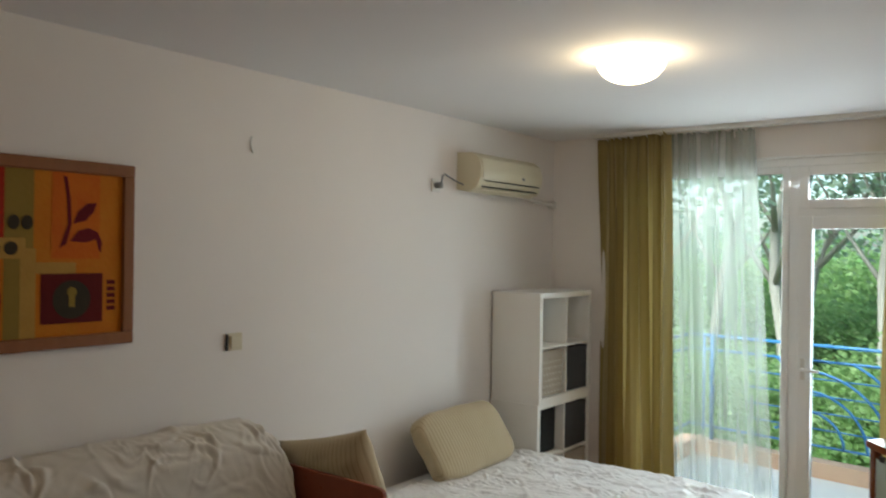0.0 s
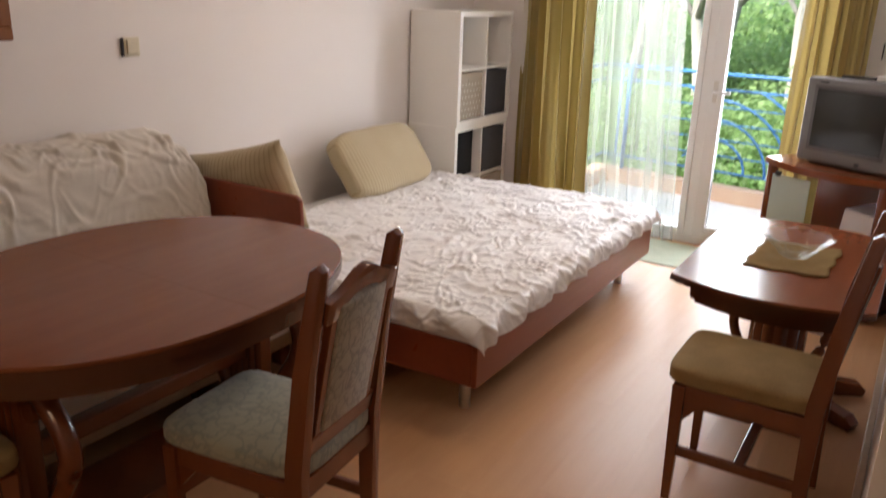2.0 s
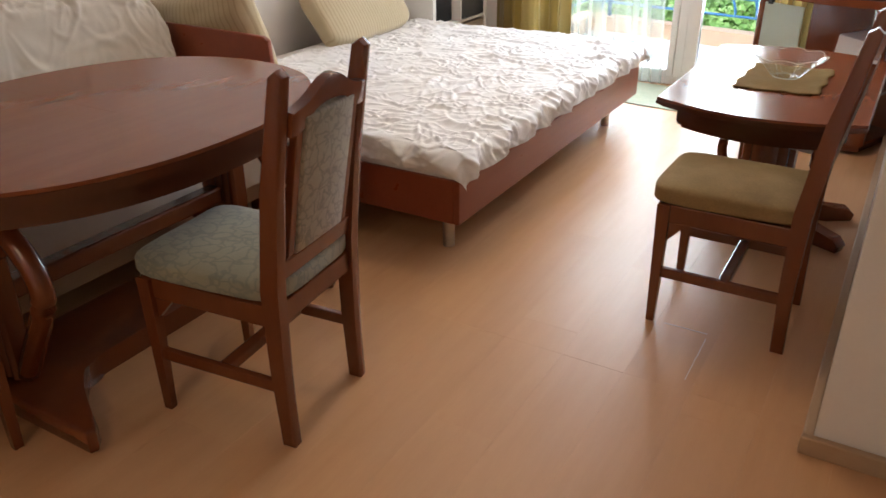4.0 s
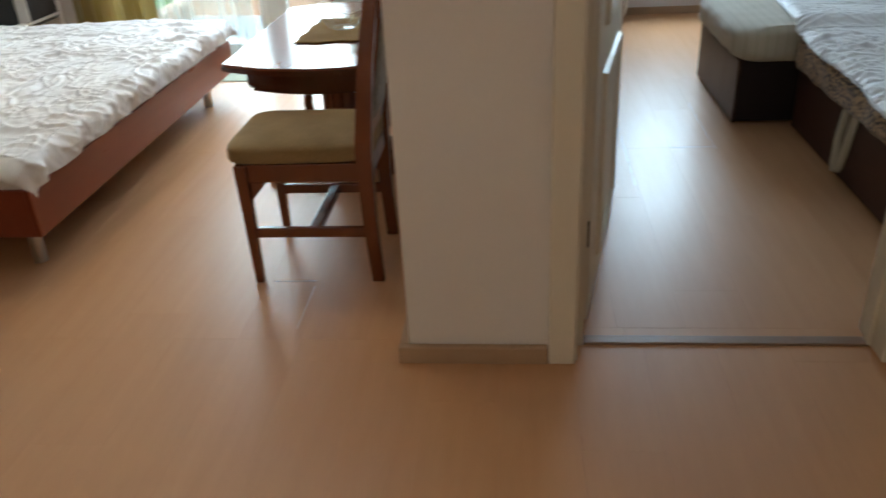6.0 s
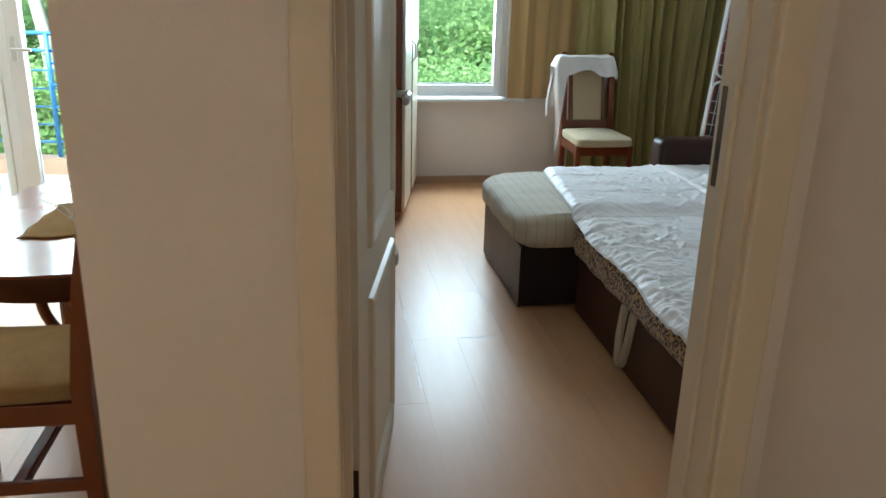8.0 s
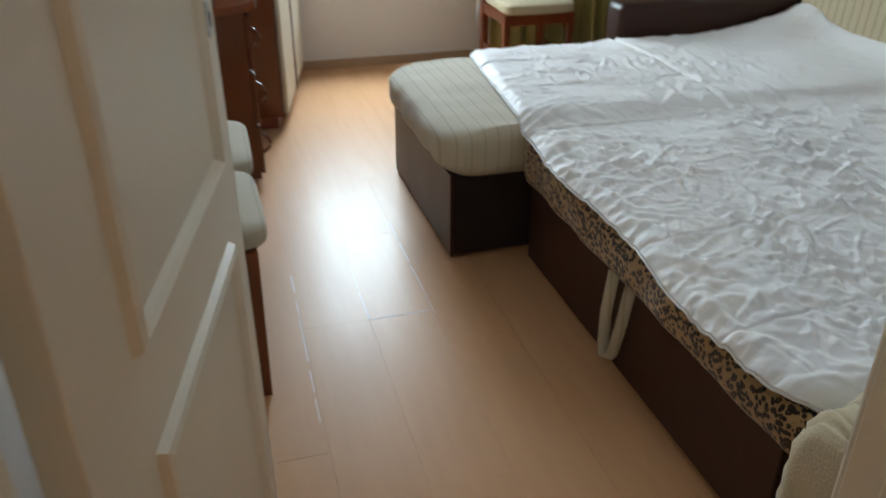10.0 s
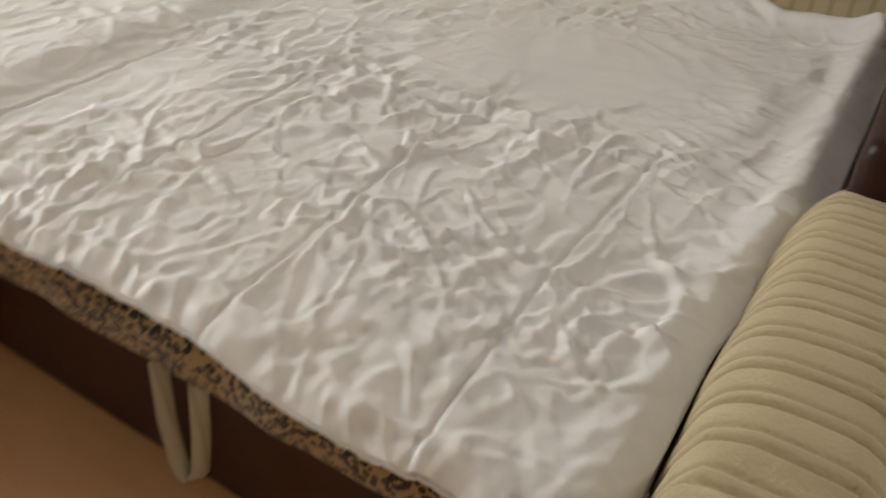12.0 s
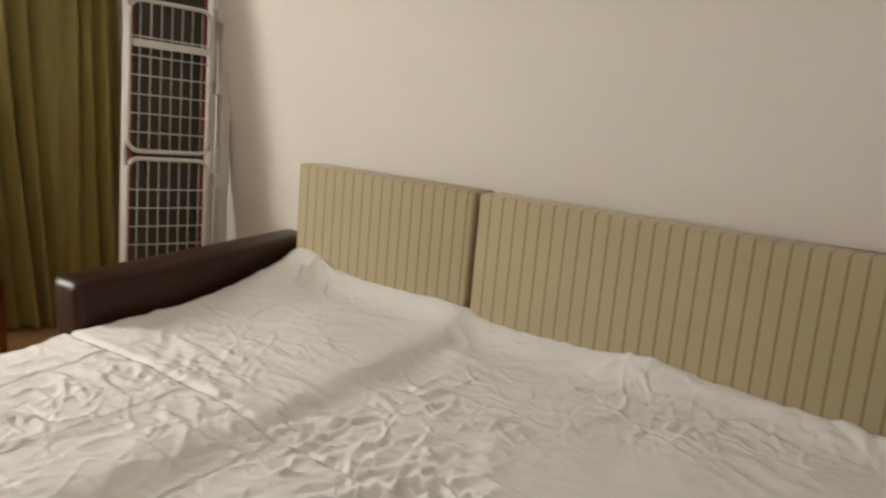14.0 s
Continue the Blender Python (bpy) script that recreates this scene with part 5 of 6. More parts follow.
for s in (-1, 1):
    part("column", tube([(s * 0.345, -0.19, 0.06), (s * 0.345, -0.19, 0.752)], 0.045 if s > 0 else 0.030, 18), CHERRY, stand, "rounded cherry column", True)
part("back", box(-0.30, 0.20, 0.06, 0.30, 0.215, 0.752), CHERRY, stand)
gd = part("glass_door", box(-0.30, -0.250, 0.07, -0.06, -0.244, 0.71), surf("frosted_glass", (0.45, 0.56, 0.52), (0.40, 0.51, 0.47), 2, 0.25), stand, "greenish frosted glass door")
part("clip", box(-0.28, -0.256, 0.70, -0.25, -0.238, 0.73, 0.002), BLACKPL, gd)
tagged(part("paper_folder", box(0.05, -0.16, 0.322, 0.22, 0.10, 0.60, 0.004), surf("white_paper", (0.75, 0.76, 0.80), (0.66, 0.67, 0.72), 6, 0.8), None, "white paper folder standing in the television stand", m=pose(2.80, 4.66, 0, 0, 0, -27) @ pose(0, 0, 0, 0, 6, 0)), "", "folder")
tv = thing("television", "grey tube television on the corner stand", "television", pose(2.855, 4.68, 0.79, 0, 0, -27))
bm = box(-0.28, -0.20, 0.012, 0.28, -0.08, 0.475, 0.016, 3)
part("front_shell", bm, GREYPL, tv, "", True)
bm = box(-0.24, -0.08, 0.03, 0.24, 0.27, 0.45, 0.02, 2)
for v in bm.verts:
    if v.co.y > 0.1:
        v.co.x *= 0.68
        v.co.z = 0.03 + (v.co.z - 0.03) * 0.75
part("rear_shell", bm, GREYPL, tv, "", True)
bm = bmesh.new()
n = 16
gv = [[bm.verts.new((-0.205 + 0.41 * i / n, -0.204 - 0.012 * (1 - (2 * i / n - 1) ** 2) * (1 - (2 * j / n - 1) ** 2), 0.10 + 0.315 * j / n)) for j in range(n + 1)] for i in range(n + 1)]
for i in range(n):
    for j in range(n):
        bm.faces.new((gv[i][j], gv[i + 1][j], gv[i + 1][j + 1], gv[i][j + 1]))
part("screen", bm, SCREEN, tv, "dark curved glass screen", "all")
bm = box(-0.225, -0.204, 0.415, 0.225, -0.198, 0.435, 0.002)
box(-0.225, -0.204, 0.08, 0.225, -0.198, 0.10, 0.002, bm=bm)
box(-0.225, -0.204, 0.10, -0.205, -0.198, 0.415, 0.002, bm=bm)
box(0.205, -0.204, 0.10, 0.225, -0.198, 0.415, 0.002, bm=bm)
part("bezel", bm, surf("dark_bezel", (0.12, 0.12, 0.13), None, 4, 0.5), tv, "darker screen surround")
part("badge", box(-0.20, -0.203, 0.447, -0.15, -0.199, 0.455), BLACKPL, tv, "small dark badge")
part("button", box(0.075, -0.206, 0.030, 0.10, -0.198, 0.050, 0.002), BLACKPL, tv, "black button")
part("base", box(-0.22, -0.16, 0.0, 0.22, 0.15, 0.0125), BLACKPL, tv)
tagged(part("remote_control", box(-0.08, -0.02, 0.0, 0.10, 0.025, 0.016, 0.005), BLACKPL, None, "black remote control lying on the television", True, pose(2.76, 4.63, 1.266, 0, 0, -18)), "", "remote")
tagged(part("router", box(-0.06, -0.05, 0.0, 0.07, 0.05, 0.03, 0.006), WHITEPL, None, "small white box lying on the television", True, pose(2.93, 4.57, 1.266, 0, 0, -27)), "", "router")
ws = thing("wall_socket", "white wall socket beside the curtain", "socket", pose(2.868, 5.27, 1.388))
part("plate", box(-0.045, -0.012, -0.045, 0.045, 0.0, 0.045, 0.004), WHITEPL, ws)
for dx in (-0.048, 0.048):
    part("side_edge", box(dx - 0.004, -0.010, -0.046, dx + 0.004, -0.001, 0.046, 0.002), BLACKPL, ws, "dark side edge")
part("plug", tube([(0.0, -0.012, -0.03), (0.0, -0.045, -0.03)], 0.018, 12), WHITEPL, ws, "white plug", "all")
part("cable", tube([(0, -0.04, -0.02), (0.02, -0.06, -0.10), (0.05, -0.08, -0.20)], 0.004, 6), WHITEPL, ws, "white cable", "all")

# string of shells hanging down the corner of the television
chain = thing("shell_garland", "string of cream and brown shells hung from the television", "garland", pose(3.005, 4.365, 0))
part("string", tube([(0.0, 0.06, 1.272), (0.0, 0.0, 1.268), (0.002, -0.006, 1.10), (0.0, -0.008, 0.83)], 0.0015, 6), WHITEPL, chain, "", "all")
SHELL_C, SHELL_B = surf("cream_shell", (0.62, 0.55, 0.42), (0.50, 0.42, 0.30), 40, 0.35), surf("brown_shell", (0.17, 0.07, 0.04), (0.10, 0.04, 0.025), 40, 0.35)
for dx, z, rad, flat_k, mat in ((-0.016, 1.205, 0.014, 0.6, SHELL_C), (0.014, 1.208, 0.014, 0.6, SHELL_C), (0.0, 1.100, 0.026, 1.3, SHELL_B), (0.0, 0.985, 0.017, 1.6, SHELL_B), (0.004, 1.015, 0.010, 0.8, SHELL_C), (0.0, 0.860, 0.018, 0.8, SHELL_C)):
    bm = bmesh.new()
    bmesh.ops.create_uvsphere(bm, u_segments=14, v_segments=10, radius=rad)
    for v in bm.verts:
        v.co.y *= 0.55
        v.co.z = v.co.z * flat_k * (1 - 0.25 * v.co.x / rad) + 0.002 * math.sin(260 * v.co.x)
    part("shell", bm, mat, chain, "cream shell" if mat is SHELL_C else "brown shell", "all", pose(dx, -0.008, z))

# ---- bedroom: wardrobe and desk ----
CREAMDOOR = surf("cream_foil", (0.72, 0.66, 0.52), (0.66, 0.60, 0.46), 2, 0.4, stretch=(2, 2, 0.4))
ward = thing("wardrobe", "tall cherry wardrobe with cream doors and splayed front", "wardrobe")
part("body", slab([(3.48, 5.22), (4.12, 5.22), (4.325, 6.255), (3.48, 6.255)], 0.06, 2.2, 0.003), CHERRY, ward, "", True)
part("plinth", slab([(3.50, 5.24), (4.09, 5.24), (4.29, 6.25), (3.50, 6.25)], 0.0, 0.06), BEDWOOD, ward)
face = pose(4.123, 5.225, 0, 0, 0, 78.8)
for k in range(2):
    a = 0.012 + 0.525 * k
    d = part("door", box(a, -0.020, 0.07, a + 0.455, 0.0, 2.18, 0.004), CREAMDOOR, ward, "cream wardrobe door", m=face)
    part("handle", tube([(a + (0.40 if k == 0 else 0.05), -0.02, 0.98), (a + (0.40 if k == 0 else 0.05), -0.048, 1.01), (a + (0.40 if k == 0 else 0.05), -0.048, 1.10), (a + (0.40 if k == 0 else 0.05), -0.02, 1.13)], 0.006, 8), CHROME, d, "steel bow handle", "all")
part("divider", box(0.470, -0.023, 0.06, 0.533, 0.0, 2.2, 0.004), CHERRY, ward, "cherry strip between the doors", m=face)
desk = thing("desk", "cherry desk with a rounded top corner and drawers", "desk")
plan = [(3.47, 4.48), (3.86, 4.48)] + [(3.86 + 0.15 * math.sin(a), 4.63 - 0.15 * math.cos(a)) for a in [math.pi / 2 * i / 10 for i in range(1, 11)]] + [(4.03, 4.85), (4.01, 5.215), (3.47, 5.215)]
part("top", slab(plan, 0.715, 0.745, 0.006), CHERRY_Y, desk, "cherry top with a rounded corner", True)
part("cabinet", box(3.48, 4.53, 0.03, 3.955, 5.20, 0.715, 0.003), CHERRY, desk, "cherry drawer cabinet")
part("plinth", box(3.50, 4.55, 0.0, 3.93, 5.19, 0.031), BEDWOOD, desk)
for k in range(3):
    f = part("drawer_front", box(3.956, 4.54, 0.05 + 0.22 * k, 3.974, 5.19, 0.255 + 0.22 * k, 0.003), CHERRY, desk, "cherry drawer front")
    part("handle", tube([(3.974, 4.62, 0.11 + 0.22 * k), (4.005, 4.62, 0.135 + 0.22 * k), (4.01, 4.62, 0.155 + 0.22 * k), (4.005, 4.62, 0.175 + 0.22 * k), (3.974, 4.62, 0.20 + 0.22 * k)], 0.007, 8), CHERRY, f, "wooden bow handle", "all")

# ---- bedroom: curtains, blind ----
AMBER = surf("amber_cloth", (0.46, 0.30, 0.13), (0.40, 0.255, 0.105), 2, 0.85, bump=0.3, stretch=(6, 1, 0.4))
tagged(part("curtain_rail", box(5.0, 5.86, 2.672, 6.60, 6.20, 2.70, 0.004), WHITEPL), "slim white ceiling curtain rail", "curtain rail", "", "structure")
curtain("blind_curtain", 5.03, 5.60, 6.225, 0.668, 2.65, 3, 0.010, AMBER, "amber cloth panel beside the bedroom window", seed=2)
curtain("curtain", 5.50, 6.60, 6.13, 0.02, 2.67, 12, 0.045, CURTAIN_G, "green satin curtain hanging in folds in the bedroom", seed=9, flare=0.0, skew=-0.24)

# ---- bedroom: corner sofa bed ----
sb = thing("sofa_bed", "pulled-out corner sofa bed with brown leatherette arms and striped back", "sofa bed")


def arm(x0, x1, y0, y1, z1, rise=0.0):
    """A padded armrest whose top may climb towards the back."""
    bm = box(x0, y0, 0.03, x1, y1, z1, 0.035, 4)
    for v in bm.verts:
        if v.co.z > 0.3:
            v.co.z += rise * (v.co.x - x0) / (x1 - x0)
    return part("armrest", bm, LEATHER, sb, "brown leatherette armrest", True)


arm(5.56, 6.58, 4.545, 4.70, 0.655)
arm(5.50, 6.58, 1.93, 2.150, 0.655, 0.075)
part("seat_base", box(5.55, 2.16, 0.03, 6.58, 4.53, 0.36, 0.01), LEATHER, sb, "brown leatherette base")
part("pull_out_front", box(4.795, 2.30, 0.015, 4.83, 3.62, 0.285, 0.004), surf("brown_board", (0.052, 0.019, 0.012), (0.038, 0.014, 0.009), 3, 0.5), sb, "dark brown board of the pull-out bed")
part("pull_out_side", box(4.832, 2.30, 0.015, 5.54, 2.325, 0.285, 0.004), DARKCLOTH, sb)
LEOPARD = bpy.data.materials.new("leopard_plush")
LEOPARD.use_nodes = True
nt = LEOPARD.node_tree
n, l = nt.nodes.new, nt.links.new
co, mp, no, vo = n("ShaderNodeTexCoord"), n("ShaderNodeMapping"), n("ShaderNodeTexNoise"), n("ShaderNodeTexVoronoi")
no.inputs["Scale"].default_value = 22
addv = n("ShaderNodeVectorMath")
addv.operation = "MULTIPLY_ADD"
addv.inputs[1].default_value = (0.016, 0.016, 0.016)
l(co.outputs["Object"], no.inputs["Vector"])
l(no.outputs["Color"], addv.inputs[0]), l(co.outputs["Object"], addv.inputs[2])
vo.inputs["Scale"].default_value = 80
l(addv.outputs[0], vo.inputs["Vector"])
rp = n("ShaderNodeValToRGB")
for pos, c in ((0.0, (0.16, 0.085, 0.03)), (0.14, (0.15, 0.075, 0.026)), (0.20, (0.010, 0.006, 0.004)), (0.46, (0.012, 0.007, 0.004)), (0.54, (0.40, 0.25, 0.11))):
    e = rp.color_ramp.elements[0] if pos == 0.0 else rp.color_ramp.elements.new(pos)
    e.position, e.color = pos, (*c, 1)
rp.color_ramp.elements[-1].color = (0.44, 0.29, 0.14, 1)
l(vo.outputs["Distance"], rp.inputs[0])
l(rp.outputs[0], nt.nodes["Principled BSDF"].inputs["Base Color"])
nt.nodes["Principled BSDF"].inputs["Roughness"].default_value = 0.9
nt.nodes["Principled BSDF"].inputs["Sheen Weight"].default_value = 0.3
bm = box(4.765, 2.24, 0.286, 6.50, 3.635, 0.455, 0.04, 4)
bmesh.ops.subdivide_edges(bm, edges=[e for e in bm.edges if e.calc_length() > 0.5], cuts=40, use_grid_fill=True)
for v in bm.verts:
    if v.co.z > 0.36:
        v.co.z -= 0.068 * max(0.0, 1 - (v.co.y - 2.27) / 1.45) * math.exp(-(v.co.x - 4.76) / 0.35)
    if v.co.x < 4.9:
        v.co.x += 0.008 * noise.noise(v.co * 9)
        v.co.z += 0.006 * noise.noise(v.co * 7 + Vector((3, 0, 0)))
part("mattress", bm, LEOPARD, sb, "leopard print plush mattress", True)
strap_pts = [(4.786, 2.90, 0.30), (4.774, 2.905, 0.18), (4.766, 2.918, 0.085), (4.762, 2.935, 0.058), (4.762, 2.955, 0.056), (4.766, 2.972, 0.085), (4.772, 2.985, 0.18), (4.786, 2.99, 0.30)]
bm = bmesh.new()
rows = []
for p in strap_pts:
    rows.append([bm.verts.new((p[0] - 0.016 if k else p[0] + 0.008, p[1] + (0.010 if k else -0.010), p[2])) for k in (0, 1)])
for a, b in zip(rows, rows[1:]):
    bm.faces.new((a[0], a[1], b[1], b[0]))
st = part("pull_strap", bm, STRIPE_X, sb, "striped fabric pull strap", "all")
sol = st.modifiers.new("thick", "SOLIDIFY")
sol.thickness = 0.004
# chaise: dark box, striped pad
part("chaise_base", box(4.545, 3.69, 0.015, 5.56, 4.53, 0.315, 0.006), DARKCLOTH, sb, "dark cloth chaise base")
part("chaise_front", box(4.532, 3.685, 0.012, 4.545, 4.53, 0.318, 0.003), LEATHER, sb, "brown leatherette chaise front")
bm = bmesh.new()
bmesh.ops.create_cube(bm, size=2)
bmesh.ops.subdivide_edges(bm, edges=bm.edges[:], cuts=30, use_grid_fill=True)
for v in bm.verts:
    p = v.co.copy()
    k = (abs(p.x) ** 26 + abs(p.y) ** 12 + abs(p.z) ** 5) ** (-1 / 12)
    k = min(1.0, k)
    sag = math.exp(-((p.x + 1) / 0.16) ** 2) * (0.5 + 0.5 * math.exp(-((p.y + 1) / 0.4) ** 2))
    soft = noise.noise(Vector((p.x * 9, p.y * 4, p.z)))
    v.co = Vector((5.495 + 1.005 * p.x * (k if abs(p.x) > 0.9 else 1) + 0.010 * soft, 4.09 + 0.447 * p.y * k, 0.400 + 0.085 * p.z - 0.022 * sag * max(0.0, p.z) + 0.006 * soft * (p.z > 0)))
part("chaise_pad", bm, STRIPE_X, sb, "pale striped chaise pad", True)
part("seat_pad", box(5.56, 2.17, 0.361, 6.50, 4.53, 0.455, 0.03, 3), STRIPE, sb, "striped seat pad", True)


def back_cushion(y0, y1):
    bm = box(-0.065, y0, 0.0, 0.065, y1, 0.50, 0.014, 3)
    bmesh.ops.subdivide_edges(bm, edges=[e for e in bm.edges if abs(e.verts[0].co.z - e.verts[1].co.z) > 0.3], cuts=6)
    return part("back_cushion", bm, STRIPE, sb, "beige striped back cushion", True, pose(6.50, 0, 0.45, 0, 4, 0))


back_cushion(3.70, 4.52)
back_cushion(2.17, 3.685)
board = part("back_frame", slab([(1.95, 0.03), (4.53, 0.03), (4.53, 0.91), (3.3, 0.928), (2.2, 0.952), (1.95, 0.960)], 6.585, 6.612, 0.003, m=Matrix(((0, 0, 1, 0), (1, 0, 0, 0), (0, 1, 0, 0), (0, 0, 0, 1)))), BEDWOOD, sb, "thin cherry back board")
part("screw_cap", tube([(6.580, 2.016, 0.93), (6.588, 2.016, 0.93)], 0.014, 16), BLACKPL, board, "round black screw cap", True)

# bolster cushion wedged between the pull-out bed and the wall
bm = bmesh.new()
NU, NV = 48, 620
rings = []
for j in range(NV + 1):
    v = j / NV
    x = 4.69 + 0.88 * v
    endk = min(1.0, max(0.0, 1 - abs(2 * v - 1) ** 6)) ** 0.4
    ring = []
    for i in range(NU):
        a = 2 * math.pi * i / NU
        c, s = math.cos(a), math.sin(a)
        ry = 0.135 * math.copysign(abs(c) ** 0.55, c) * (0.55 + 0.45 * endk)
        rz = 0.285 * math.copysign(abs(s) ** 0.75, s) * (0.78 + 0.22 * endk)
        q = x + 0.10 * max(0.0, 4.98 - x) * s + 0.006 * noise.noise(Vector((x * 5, c * 1.5, s * 1.5)))
        g = (q / 0.060) % 1.0
        pleat = 0.25 * math.sin(math.pi * g) - math.exp(-((min(g, 1 - g)) / 0.065) ** 2) - 0.6 * math.exp(-((g - 0.30) / 0.055) ** 2)
        crush = min(1.0, max(0.06, (5.0 - x) / 0.25))
        w = 0.016 * pleat + 0.010 * noise.noise(Vector((x * 7, c * 2, s * 2))) + 0.030 * crush * (crumple(x * 1.3, 0.22 * a, 3.0) - 0.45)
        ring.append(bm.verts.new((x + 0.02 * noise.noise(Vector((c, s * 2, 5))), 2.09 + ry * (1 + 4 * w), 0.285 + (rz * (1 + 2.2 * w)) * (1 - 0.16 * min(1.0, max(0.0, (5.15 - x) / 0.4))))))
    rings.append(ring)
for r0, r1 in zip(rings, rings[1:]):
    for i in range(NU):
        bm.faces.new((r0[i], r0[(i + 1) % NU], r1[(i + 1) % NU], r1[i]))
bm.faces.new(rings[0][::-1])
bm.faces.new(rings[-1])
tagged(part("bolster", bm, surf("ribbed_sand_cloth", (0.62, 0.52, 0.34), (0.53, 0.435, 0.27), 6, 0.92, bump=0.3, fine=180, sheen=0.2), None, "ribbed sand-coloured cushion wedged beside the pull-out bed", "all"), "", "cushion")


# quilted cover over the sofa bed: stitched in long channels, puckered between them
def cover_heading(x, y):
    if x < 5.0:
        return -0.65, 0.32
    return -0.9 + 1.6 * noise.noise(Vector((1.7 * x, 1.7 * y, 11))), 0.30


cover_creases = crease_field(4.70, 6.50, 2.14, 4.56, 1350, cover_heading, 0.088, 0.0125, 0.0100, 47)


fine_creases = crease_field(4.70, 6.50, 2.14, 4.56, 2200, cover_heading, 0.038, 0.0085, 0.0052, 53)


def cover_height(x, y):
    # a smooth hollow where someone lay, beyond the cross seam, with a slack fold round it
    ring = ((x - 5.87) / 0.27) ** 2 + ((y - 2.80) / 0.35) ** 2
    calm = 1 - 0.9 * math.exp(-(0.8 * ring) ** 2)
    far = min(1.0, max(0.0, (x - 5.5) / 0.6))
    patch = min(1.15, max(0.3, 0.75 + 0.9 * noise.noise(Vector((x * 2.6, y * 2.6, 55)))))
    lull = 1 - 0.5 / (1 + math.exp(-(y - 3.55) / 0.08))
    h = fold((x, y), 33.0, 6.0, 0.008) + 0.78 * calm * lull * (1 - 0.4 * far) * patch * (cover_creases(x, y) + fine_creases(x, y))
    h += 0.009 * math.exp(-((ring - 1.25) / 0.25) ** 2) * max(0.0, 0.6 + 1.2 * noise.noise(Vector((x * 3, y * 3, 4))))
    # puckers that run off the hem and off the seams
    bend = 0.03 * noise.noise(Vector((x * 5, y * 5, 2)))
    h += 0.012 * math.exp(-max(0.0, x - 4.76) / 0.10) * ridge(noise.noise(Vector((x * 4, (y - 0.5 * x + bend) * 21, 9))))
    h += 0.008 * math.exp(-abs(x - 5.515) / 0.06) * ridge(noise.noise(Vector((x * 4, (y + 0.25 * x + bend) * 22, 12))))
    d = min(abs(y - 2.50 - 0.36 * k - 0.012 * math.sin(2.3 * x + k)) for k in range(-1, 6))
    h += (1 - 0.97 * min(1.0, 3 * far)) * (0.002 * math.exp(-(d / 0.03) ** 2) - 0.006 * math.exp(-(d / 0.005) ** 2))
    e = abs(x - 5.515 - 0.01 * math.sin(5 * y))
    h += 0.005 * math.exp(-(e / 0.05) ** 2) - 0.014 * math.exp(-(e / 0.012) ** 2)
    return h


bm = bmesh.new()
grid = []
NX, NY = 430, 560
for i in range(NX + 1):
    row = []
    for j in range(NY + 1):
        u, v = i / NX, j / NY
        y = 2.224 + 2.281 * v
        edge = 4.755 + 0.010 * math.sin(9 * y) + 0.006 * noise.noise(Vector((y * 12, 0, 3)))
        if y > 3.60:
            edge = 4.755 + 0.10 * min(1.0, (y - 3.60) / 0.9)
        rc = 0.14
        if y < 2.224 + rc:
            edge += rc - math.sqrt(max(0.0, rc * rc - (2.224 + rc - y) ** 2))
        x = edge + (6.45 - edge) * u
        z = 0.484
        # step up onto the chaise pad, and up to the arms and the back
        z += 0.034 * (1 / (1 + math.exp(-(y - 3.66) / 0.022)))
        z += 0.05 * math.exp(-((6.45 - x) / 0.07) ** 2)
        z += 0.075 * math.exp(-((x - 6.35) ** 2 / 0.05 + (y - 4.45) ** 2 / 0.02))
        z += 0.03 * math.exp(-((x - 6.45) ** 2 / 0.02 + (y - 3.05) ** 2 / 0.03))
        z += 0.024 * math.exp(-((y - 2.285) / 0.035) ** 2) * min(1.0, max(0.3, (x - 4.9) / 0.6)) - 0.02 * max(0.0, 1 - (y - 2.224) / 0.05)
        h = cover_height(x, y) - 0.006
        h *= 1 if y > 2.30 else 0.35 + 0.65 * (y - 2.224) / 0.076
        rim = min(1.0, (x - edge) / 0.05)
        z += h * (0.6 + 0.4 * rim) - 0.022 * (1 - rim) ** 2
        z -= 0.062 * max(0.0, 1 - (y - 2.27) / 1.45) * math.exp(-(x - 4.76) / 0.35)
        k = min(1.0, max(0.0, (x - 5.1) / 0.5))
        y -= 0.066 * k * k * (3 - 2 * k) * (1 - v) ** 6
        row.append(bm.verts.new((x, y, z)))
    grid.append(row)
for i in range(NX):
    for j in range(NY):
        bm.faces.new((grid[i][j], grid[i + 1][j], grid[i + 1][j + 1], grid[i][j + 1]))
hem_line = [v.co.copy() + Vector((0.0, 0.0, -0.004)) for v in grid[0][::4]]
cov = tagged(part("mattress_cover", bm, QUILT, None, "crumpled white quilted cover spread over the sofa bed", "all"), "", "bed cover")
sol = cov.modifiers.new("thick", "SOLIDIFY")
sol.thickness, sol.offset = 0.008, -1.0
part("hem", tube(hem_line, 0.0028, 6), QUILT, cov, "stitched rolled hem", "all")

# ---- drying rack ----
rack = thing("drying_rack", "folded white wire drying rack leaning by the curtain", "drying rack", pose(6.05, 5.12, 0.0, -4.5, 6.0, -9))
WIRE = surf("white_wire", (0.72, 0.71, 0.69), (0.64, 0.63, 0.61), 9, 0.4)
REDPL = surf("red_plastic", (0.30, 0.03, 0.03), None, 9, 0.5)


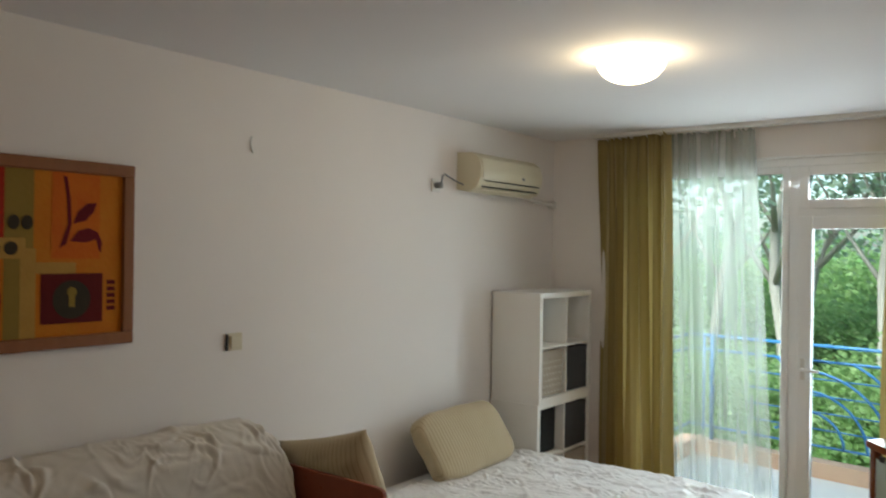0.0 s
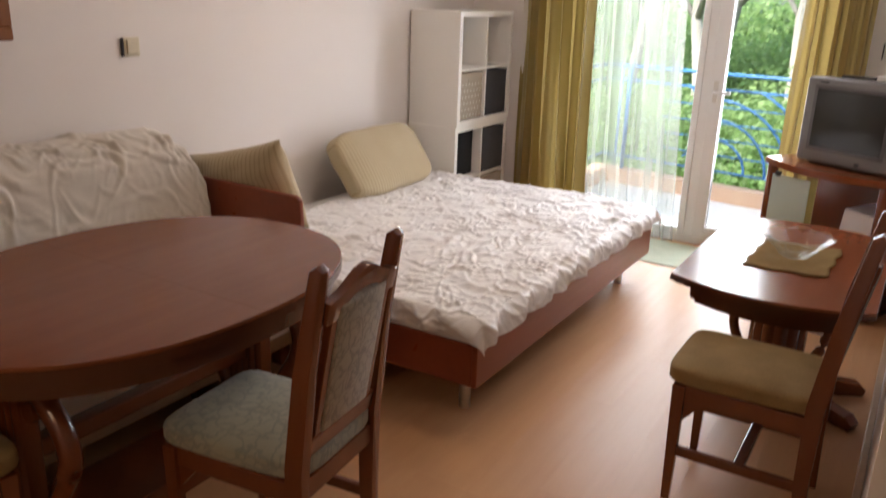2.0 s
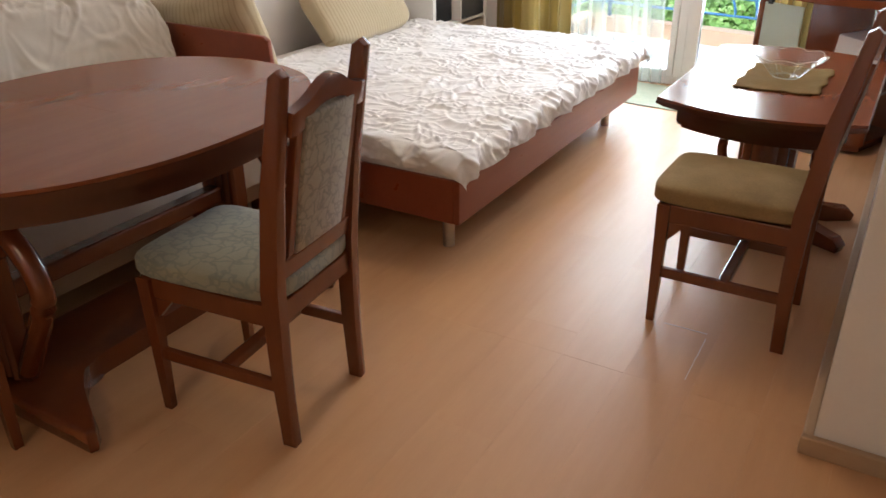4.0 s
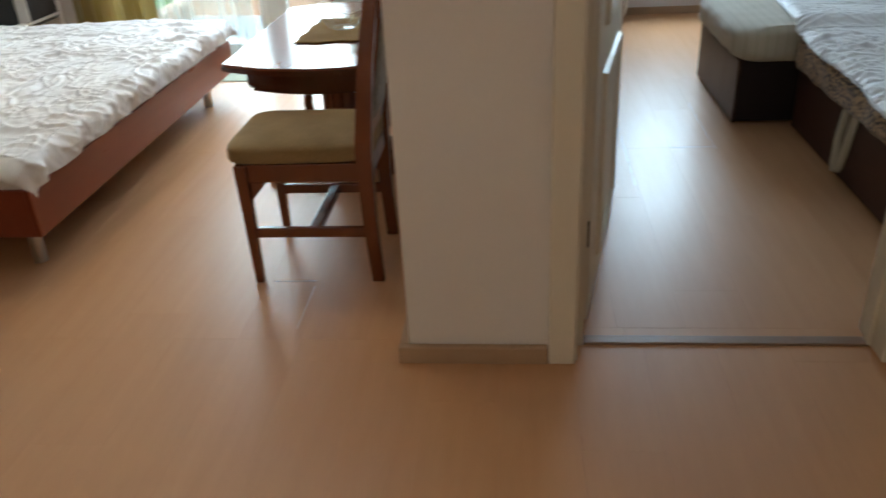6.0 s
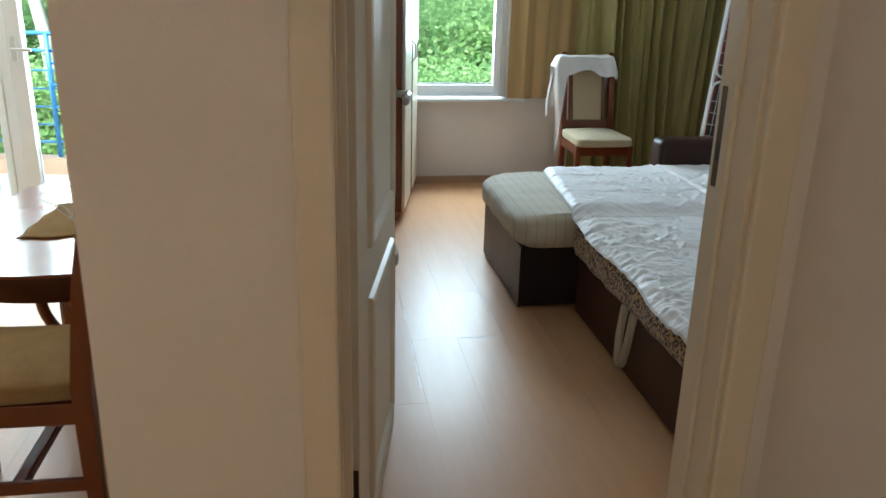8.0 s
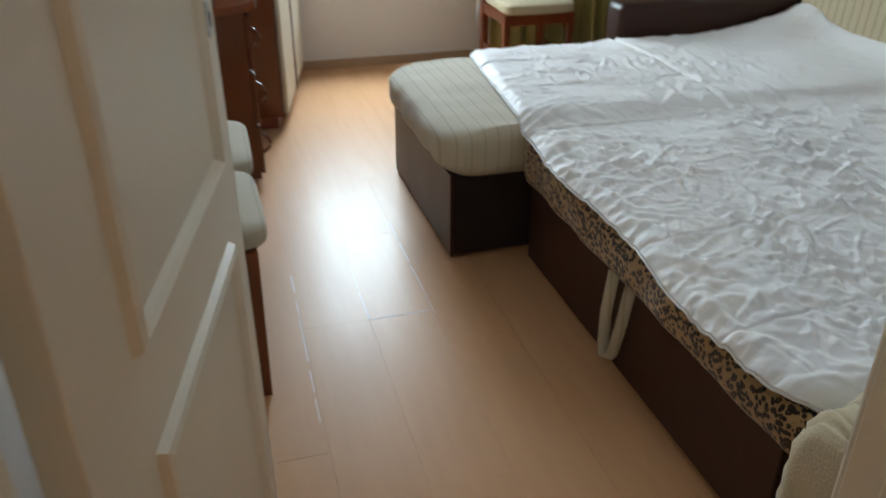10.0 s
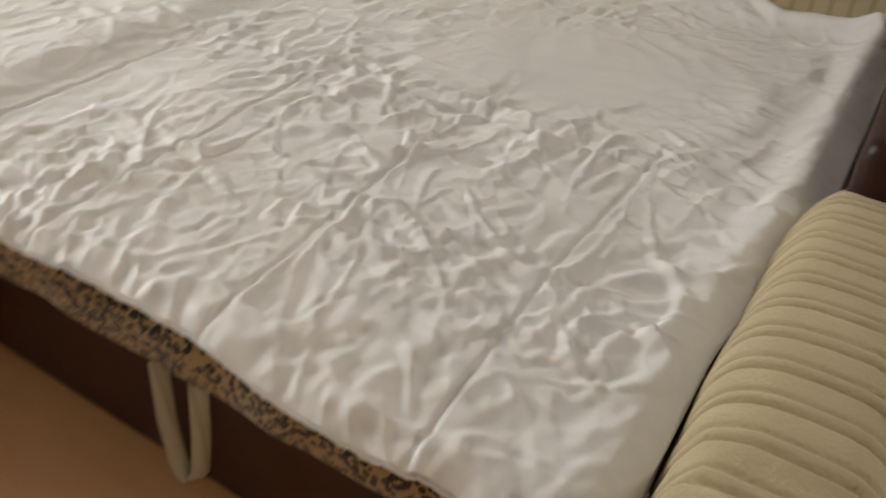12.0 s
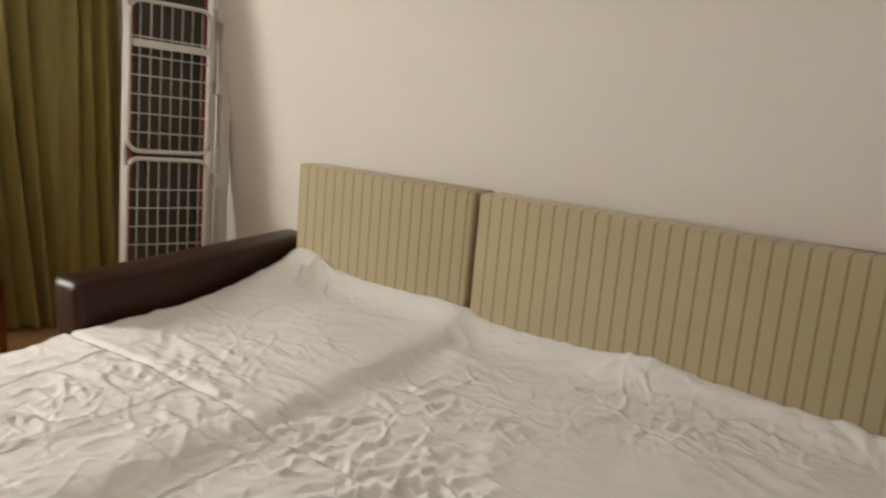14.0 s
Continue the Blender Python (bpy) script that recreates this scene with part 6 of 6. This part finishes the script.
def loop(x0, x1, z0, z1, y, r, name, rr=0.05):
    pts = []
    for cx, cz, a0 in ((x1 - rr, z1 - rr, 0), (x0 + rr, z1 - rr, 90), (x0 + rr, z0 + rr, 180), (x1 - rr, z0 + rr, 270)):
        for k in range(6):
            a = radians(a0 + 18 * k)
            pts.append((cx + rr * math.cos(a), y, cz + rr * math.sin(a)))
    return part(name, tube(pts, r, 8, closed=True), WIRE, rack, "", "all")


for z0, z1 in ((0.12, 0.93), (0.96, 1.56)):
    f = loop(0.0, 0.36, z0, z1, 0.0, 0.009, "wing_frame")
    for k in range(7):
        x = 0.045 + 0.045 * k
        part("wire", tube([(x, 0, z0), (x, 0, z1)], 0.0024, 5), WIRE, f, "", "all")
    for k in range(1, int((z1 - z0) / 0.076)):
        part("wire", tube([(0, 0, z0 + 0.076 * k), (0.36, 0, z0 + 0.076 * k)], 0.0028, 5), WIRE, f, "", "all")
# one dark panel closes the space behind the wires
part("board", box(0.015, 0.035, 0.10, 0.345, 0.06, 1.66, 0.01), surf("dark_rack_panel", (0.075, 0.065, 0.05), (0.05, 0.045, 0.035), 8, 0.9), rack, "dark flat panel behind the wires")
part("bar", box(0.01, -0.012, 1.375, 0.35, 0.0, 1.405, 0.003), WIRE, rack, "flat white cross bar")
for x, y in ((0.02, 0.02), (0.34, 0.02)):
    part("inner_leg", tube([(x, y, 0.02), (x, y, 1.62)], 0.008, 8), REDPL, rack, "red plastic-coated leg", "all")
part("leg", tube([(0.0, 0.03, 0.01), (0.0, 0.03, 1.78)], 0.011, 10), WIRE, rack, "", "all")
part("leg", tube([(0.385, 0.02, 0.0), (0.385, 0.02, 1.80)], 0.011, 10), WIRE, rack, "", "all")
part("side_frame", box(0.405, -0.02, 0.01, 0.45, 0.025, 1.80, 0.006), WIRE, rack, "flat white side frame")
for z in (0.85, 1.25, 1.55):
    part("joint", box(0.375, -0.026, z - 0.03, 0.415, 0.03, z + 0.03, 0.006), WHITEPL, rack, "white plastic joint", True)

# ---- floor planks ----
PL, PWD = 1.285, 0.204
SHARED = {}


def plank(x0, x1, y0, y1):
    key = (round(x1 - x0, 3), round(y1 - y0, 3))
    if key not in SHARED:
        g = 0.0001
        bm = bmesh.new()
        c = 0.0003
        w, d = key
        low = [bm.verts.new(p) for p in ((g, g, -0.010), (w - g, g, -0.010), (w - g, d - g, -0.010), (g, d - g, -0.010))]
        mid = [bm.verts.new(p) for p in ((g, g, -c), (w - g, g, -c), (w - g, d - g, -c), (g, d - g, -c))]
        top = [bm.verts.new(p) for p in ((g + c, g + c, 0), (w - g - c, g + c, 0), (w - g - c, d - g - c, 0), (g + c, d - g - c, 0))]
        for a, b in ((low, mid), (mid, top)):
            for i in range(4):
                bm.faces.new((a[i], a[(i + 1) % 4], b[(i + 1) % 4], b[i]))
        bm.faces.new(top)
        me = bpy.data.meshes.new("plank")
        bm.to_mesh(me)
        bm.free()
        me.materials.append(PLANK)
        SHARED[key] = me
    ob = new("plank", SHARED[key])
    ob.parent = floor
    ob.location = (x0, y0, 0)


def lay_floor(x0, x1, y0, y1, first, joint):
    """Planks along y; first: where the second row begins, joint: an end joint of the row at first."""
    x = x0
    k = 0
    while x < x1 - 0.01:
        xe = first if k == 0 else min(x + PWD, x1)
        y = joint + ((k * 0.43) % 1.0) * PL
        y -= math.ceil((y - y0) / PL) * PL
        while y < y1 - 0.01:
            a, b = max(y, y0), min(y + PL, y1)
            if b - a > 0.02:
                plank(x, xe, a, b)
            y += PL
        x = xe
        k += 1


lay_floor(0.0, 4.62, -3.0, 1.82, 0.17, 0.4)
lay_floor(0.0, 3.17, 1.82, 5.27, 0.17, 2.31)
lay_floor(3.625, 4.50, 1.82, 1.89, 3.80, 0.0)
lay_floor(3.45, 6.62, 1.89, 6.28, 3.575, 3.391 - 3 * 0.43 * PL)

# pale chipped edges along a few joints
CHIP = surf("chipped_edge", (0.72, 0.64, 0.54), (0.62, 0.53, 0.43), 30, 0.5)


def chips(x0, y0, x1, y1, count, seed):
    rng = random.Random(seed)
    for k in range(count):
        a = (k + 0.15 * rng.random()) / count
        b = a + (0.75 + 0.2 * rng.random()) / count
        p, q = (Vector((x0 + (x1 - x0) * t, y0 + (y1 - y0) * t, 0)) for t in (a, b))
        d = (q - p).normalized()
        w = Vector((-d.y, d.x, 0)) * (0.0012 + 0.0012 * rng.random())
        part("chipped_edge", slab([(p - w)[:2], (q - 0.4 * w)[:2], (q + w)[:2], (p + 0.3 * w)[:2]], -0.0008, 0.0007), CHIP, floor, "pale chipped plank edge")


chips(4.191, 3.391, 4.391, 3.391, 2, 1)
chips(4.391, 3.34, 4.391, 4.05, 4, 2)
chips(4.187, 3.391, 4.187, 3.75, 2, 3)
chips(3.975, 2.95, 3.985, 3.72, 6, 4)
chips(2.63, 2.172, 2.79, 2.172, 1, 5)
chips(2.792, 1.86, 2.792, 2.17, 2, 6)
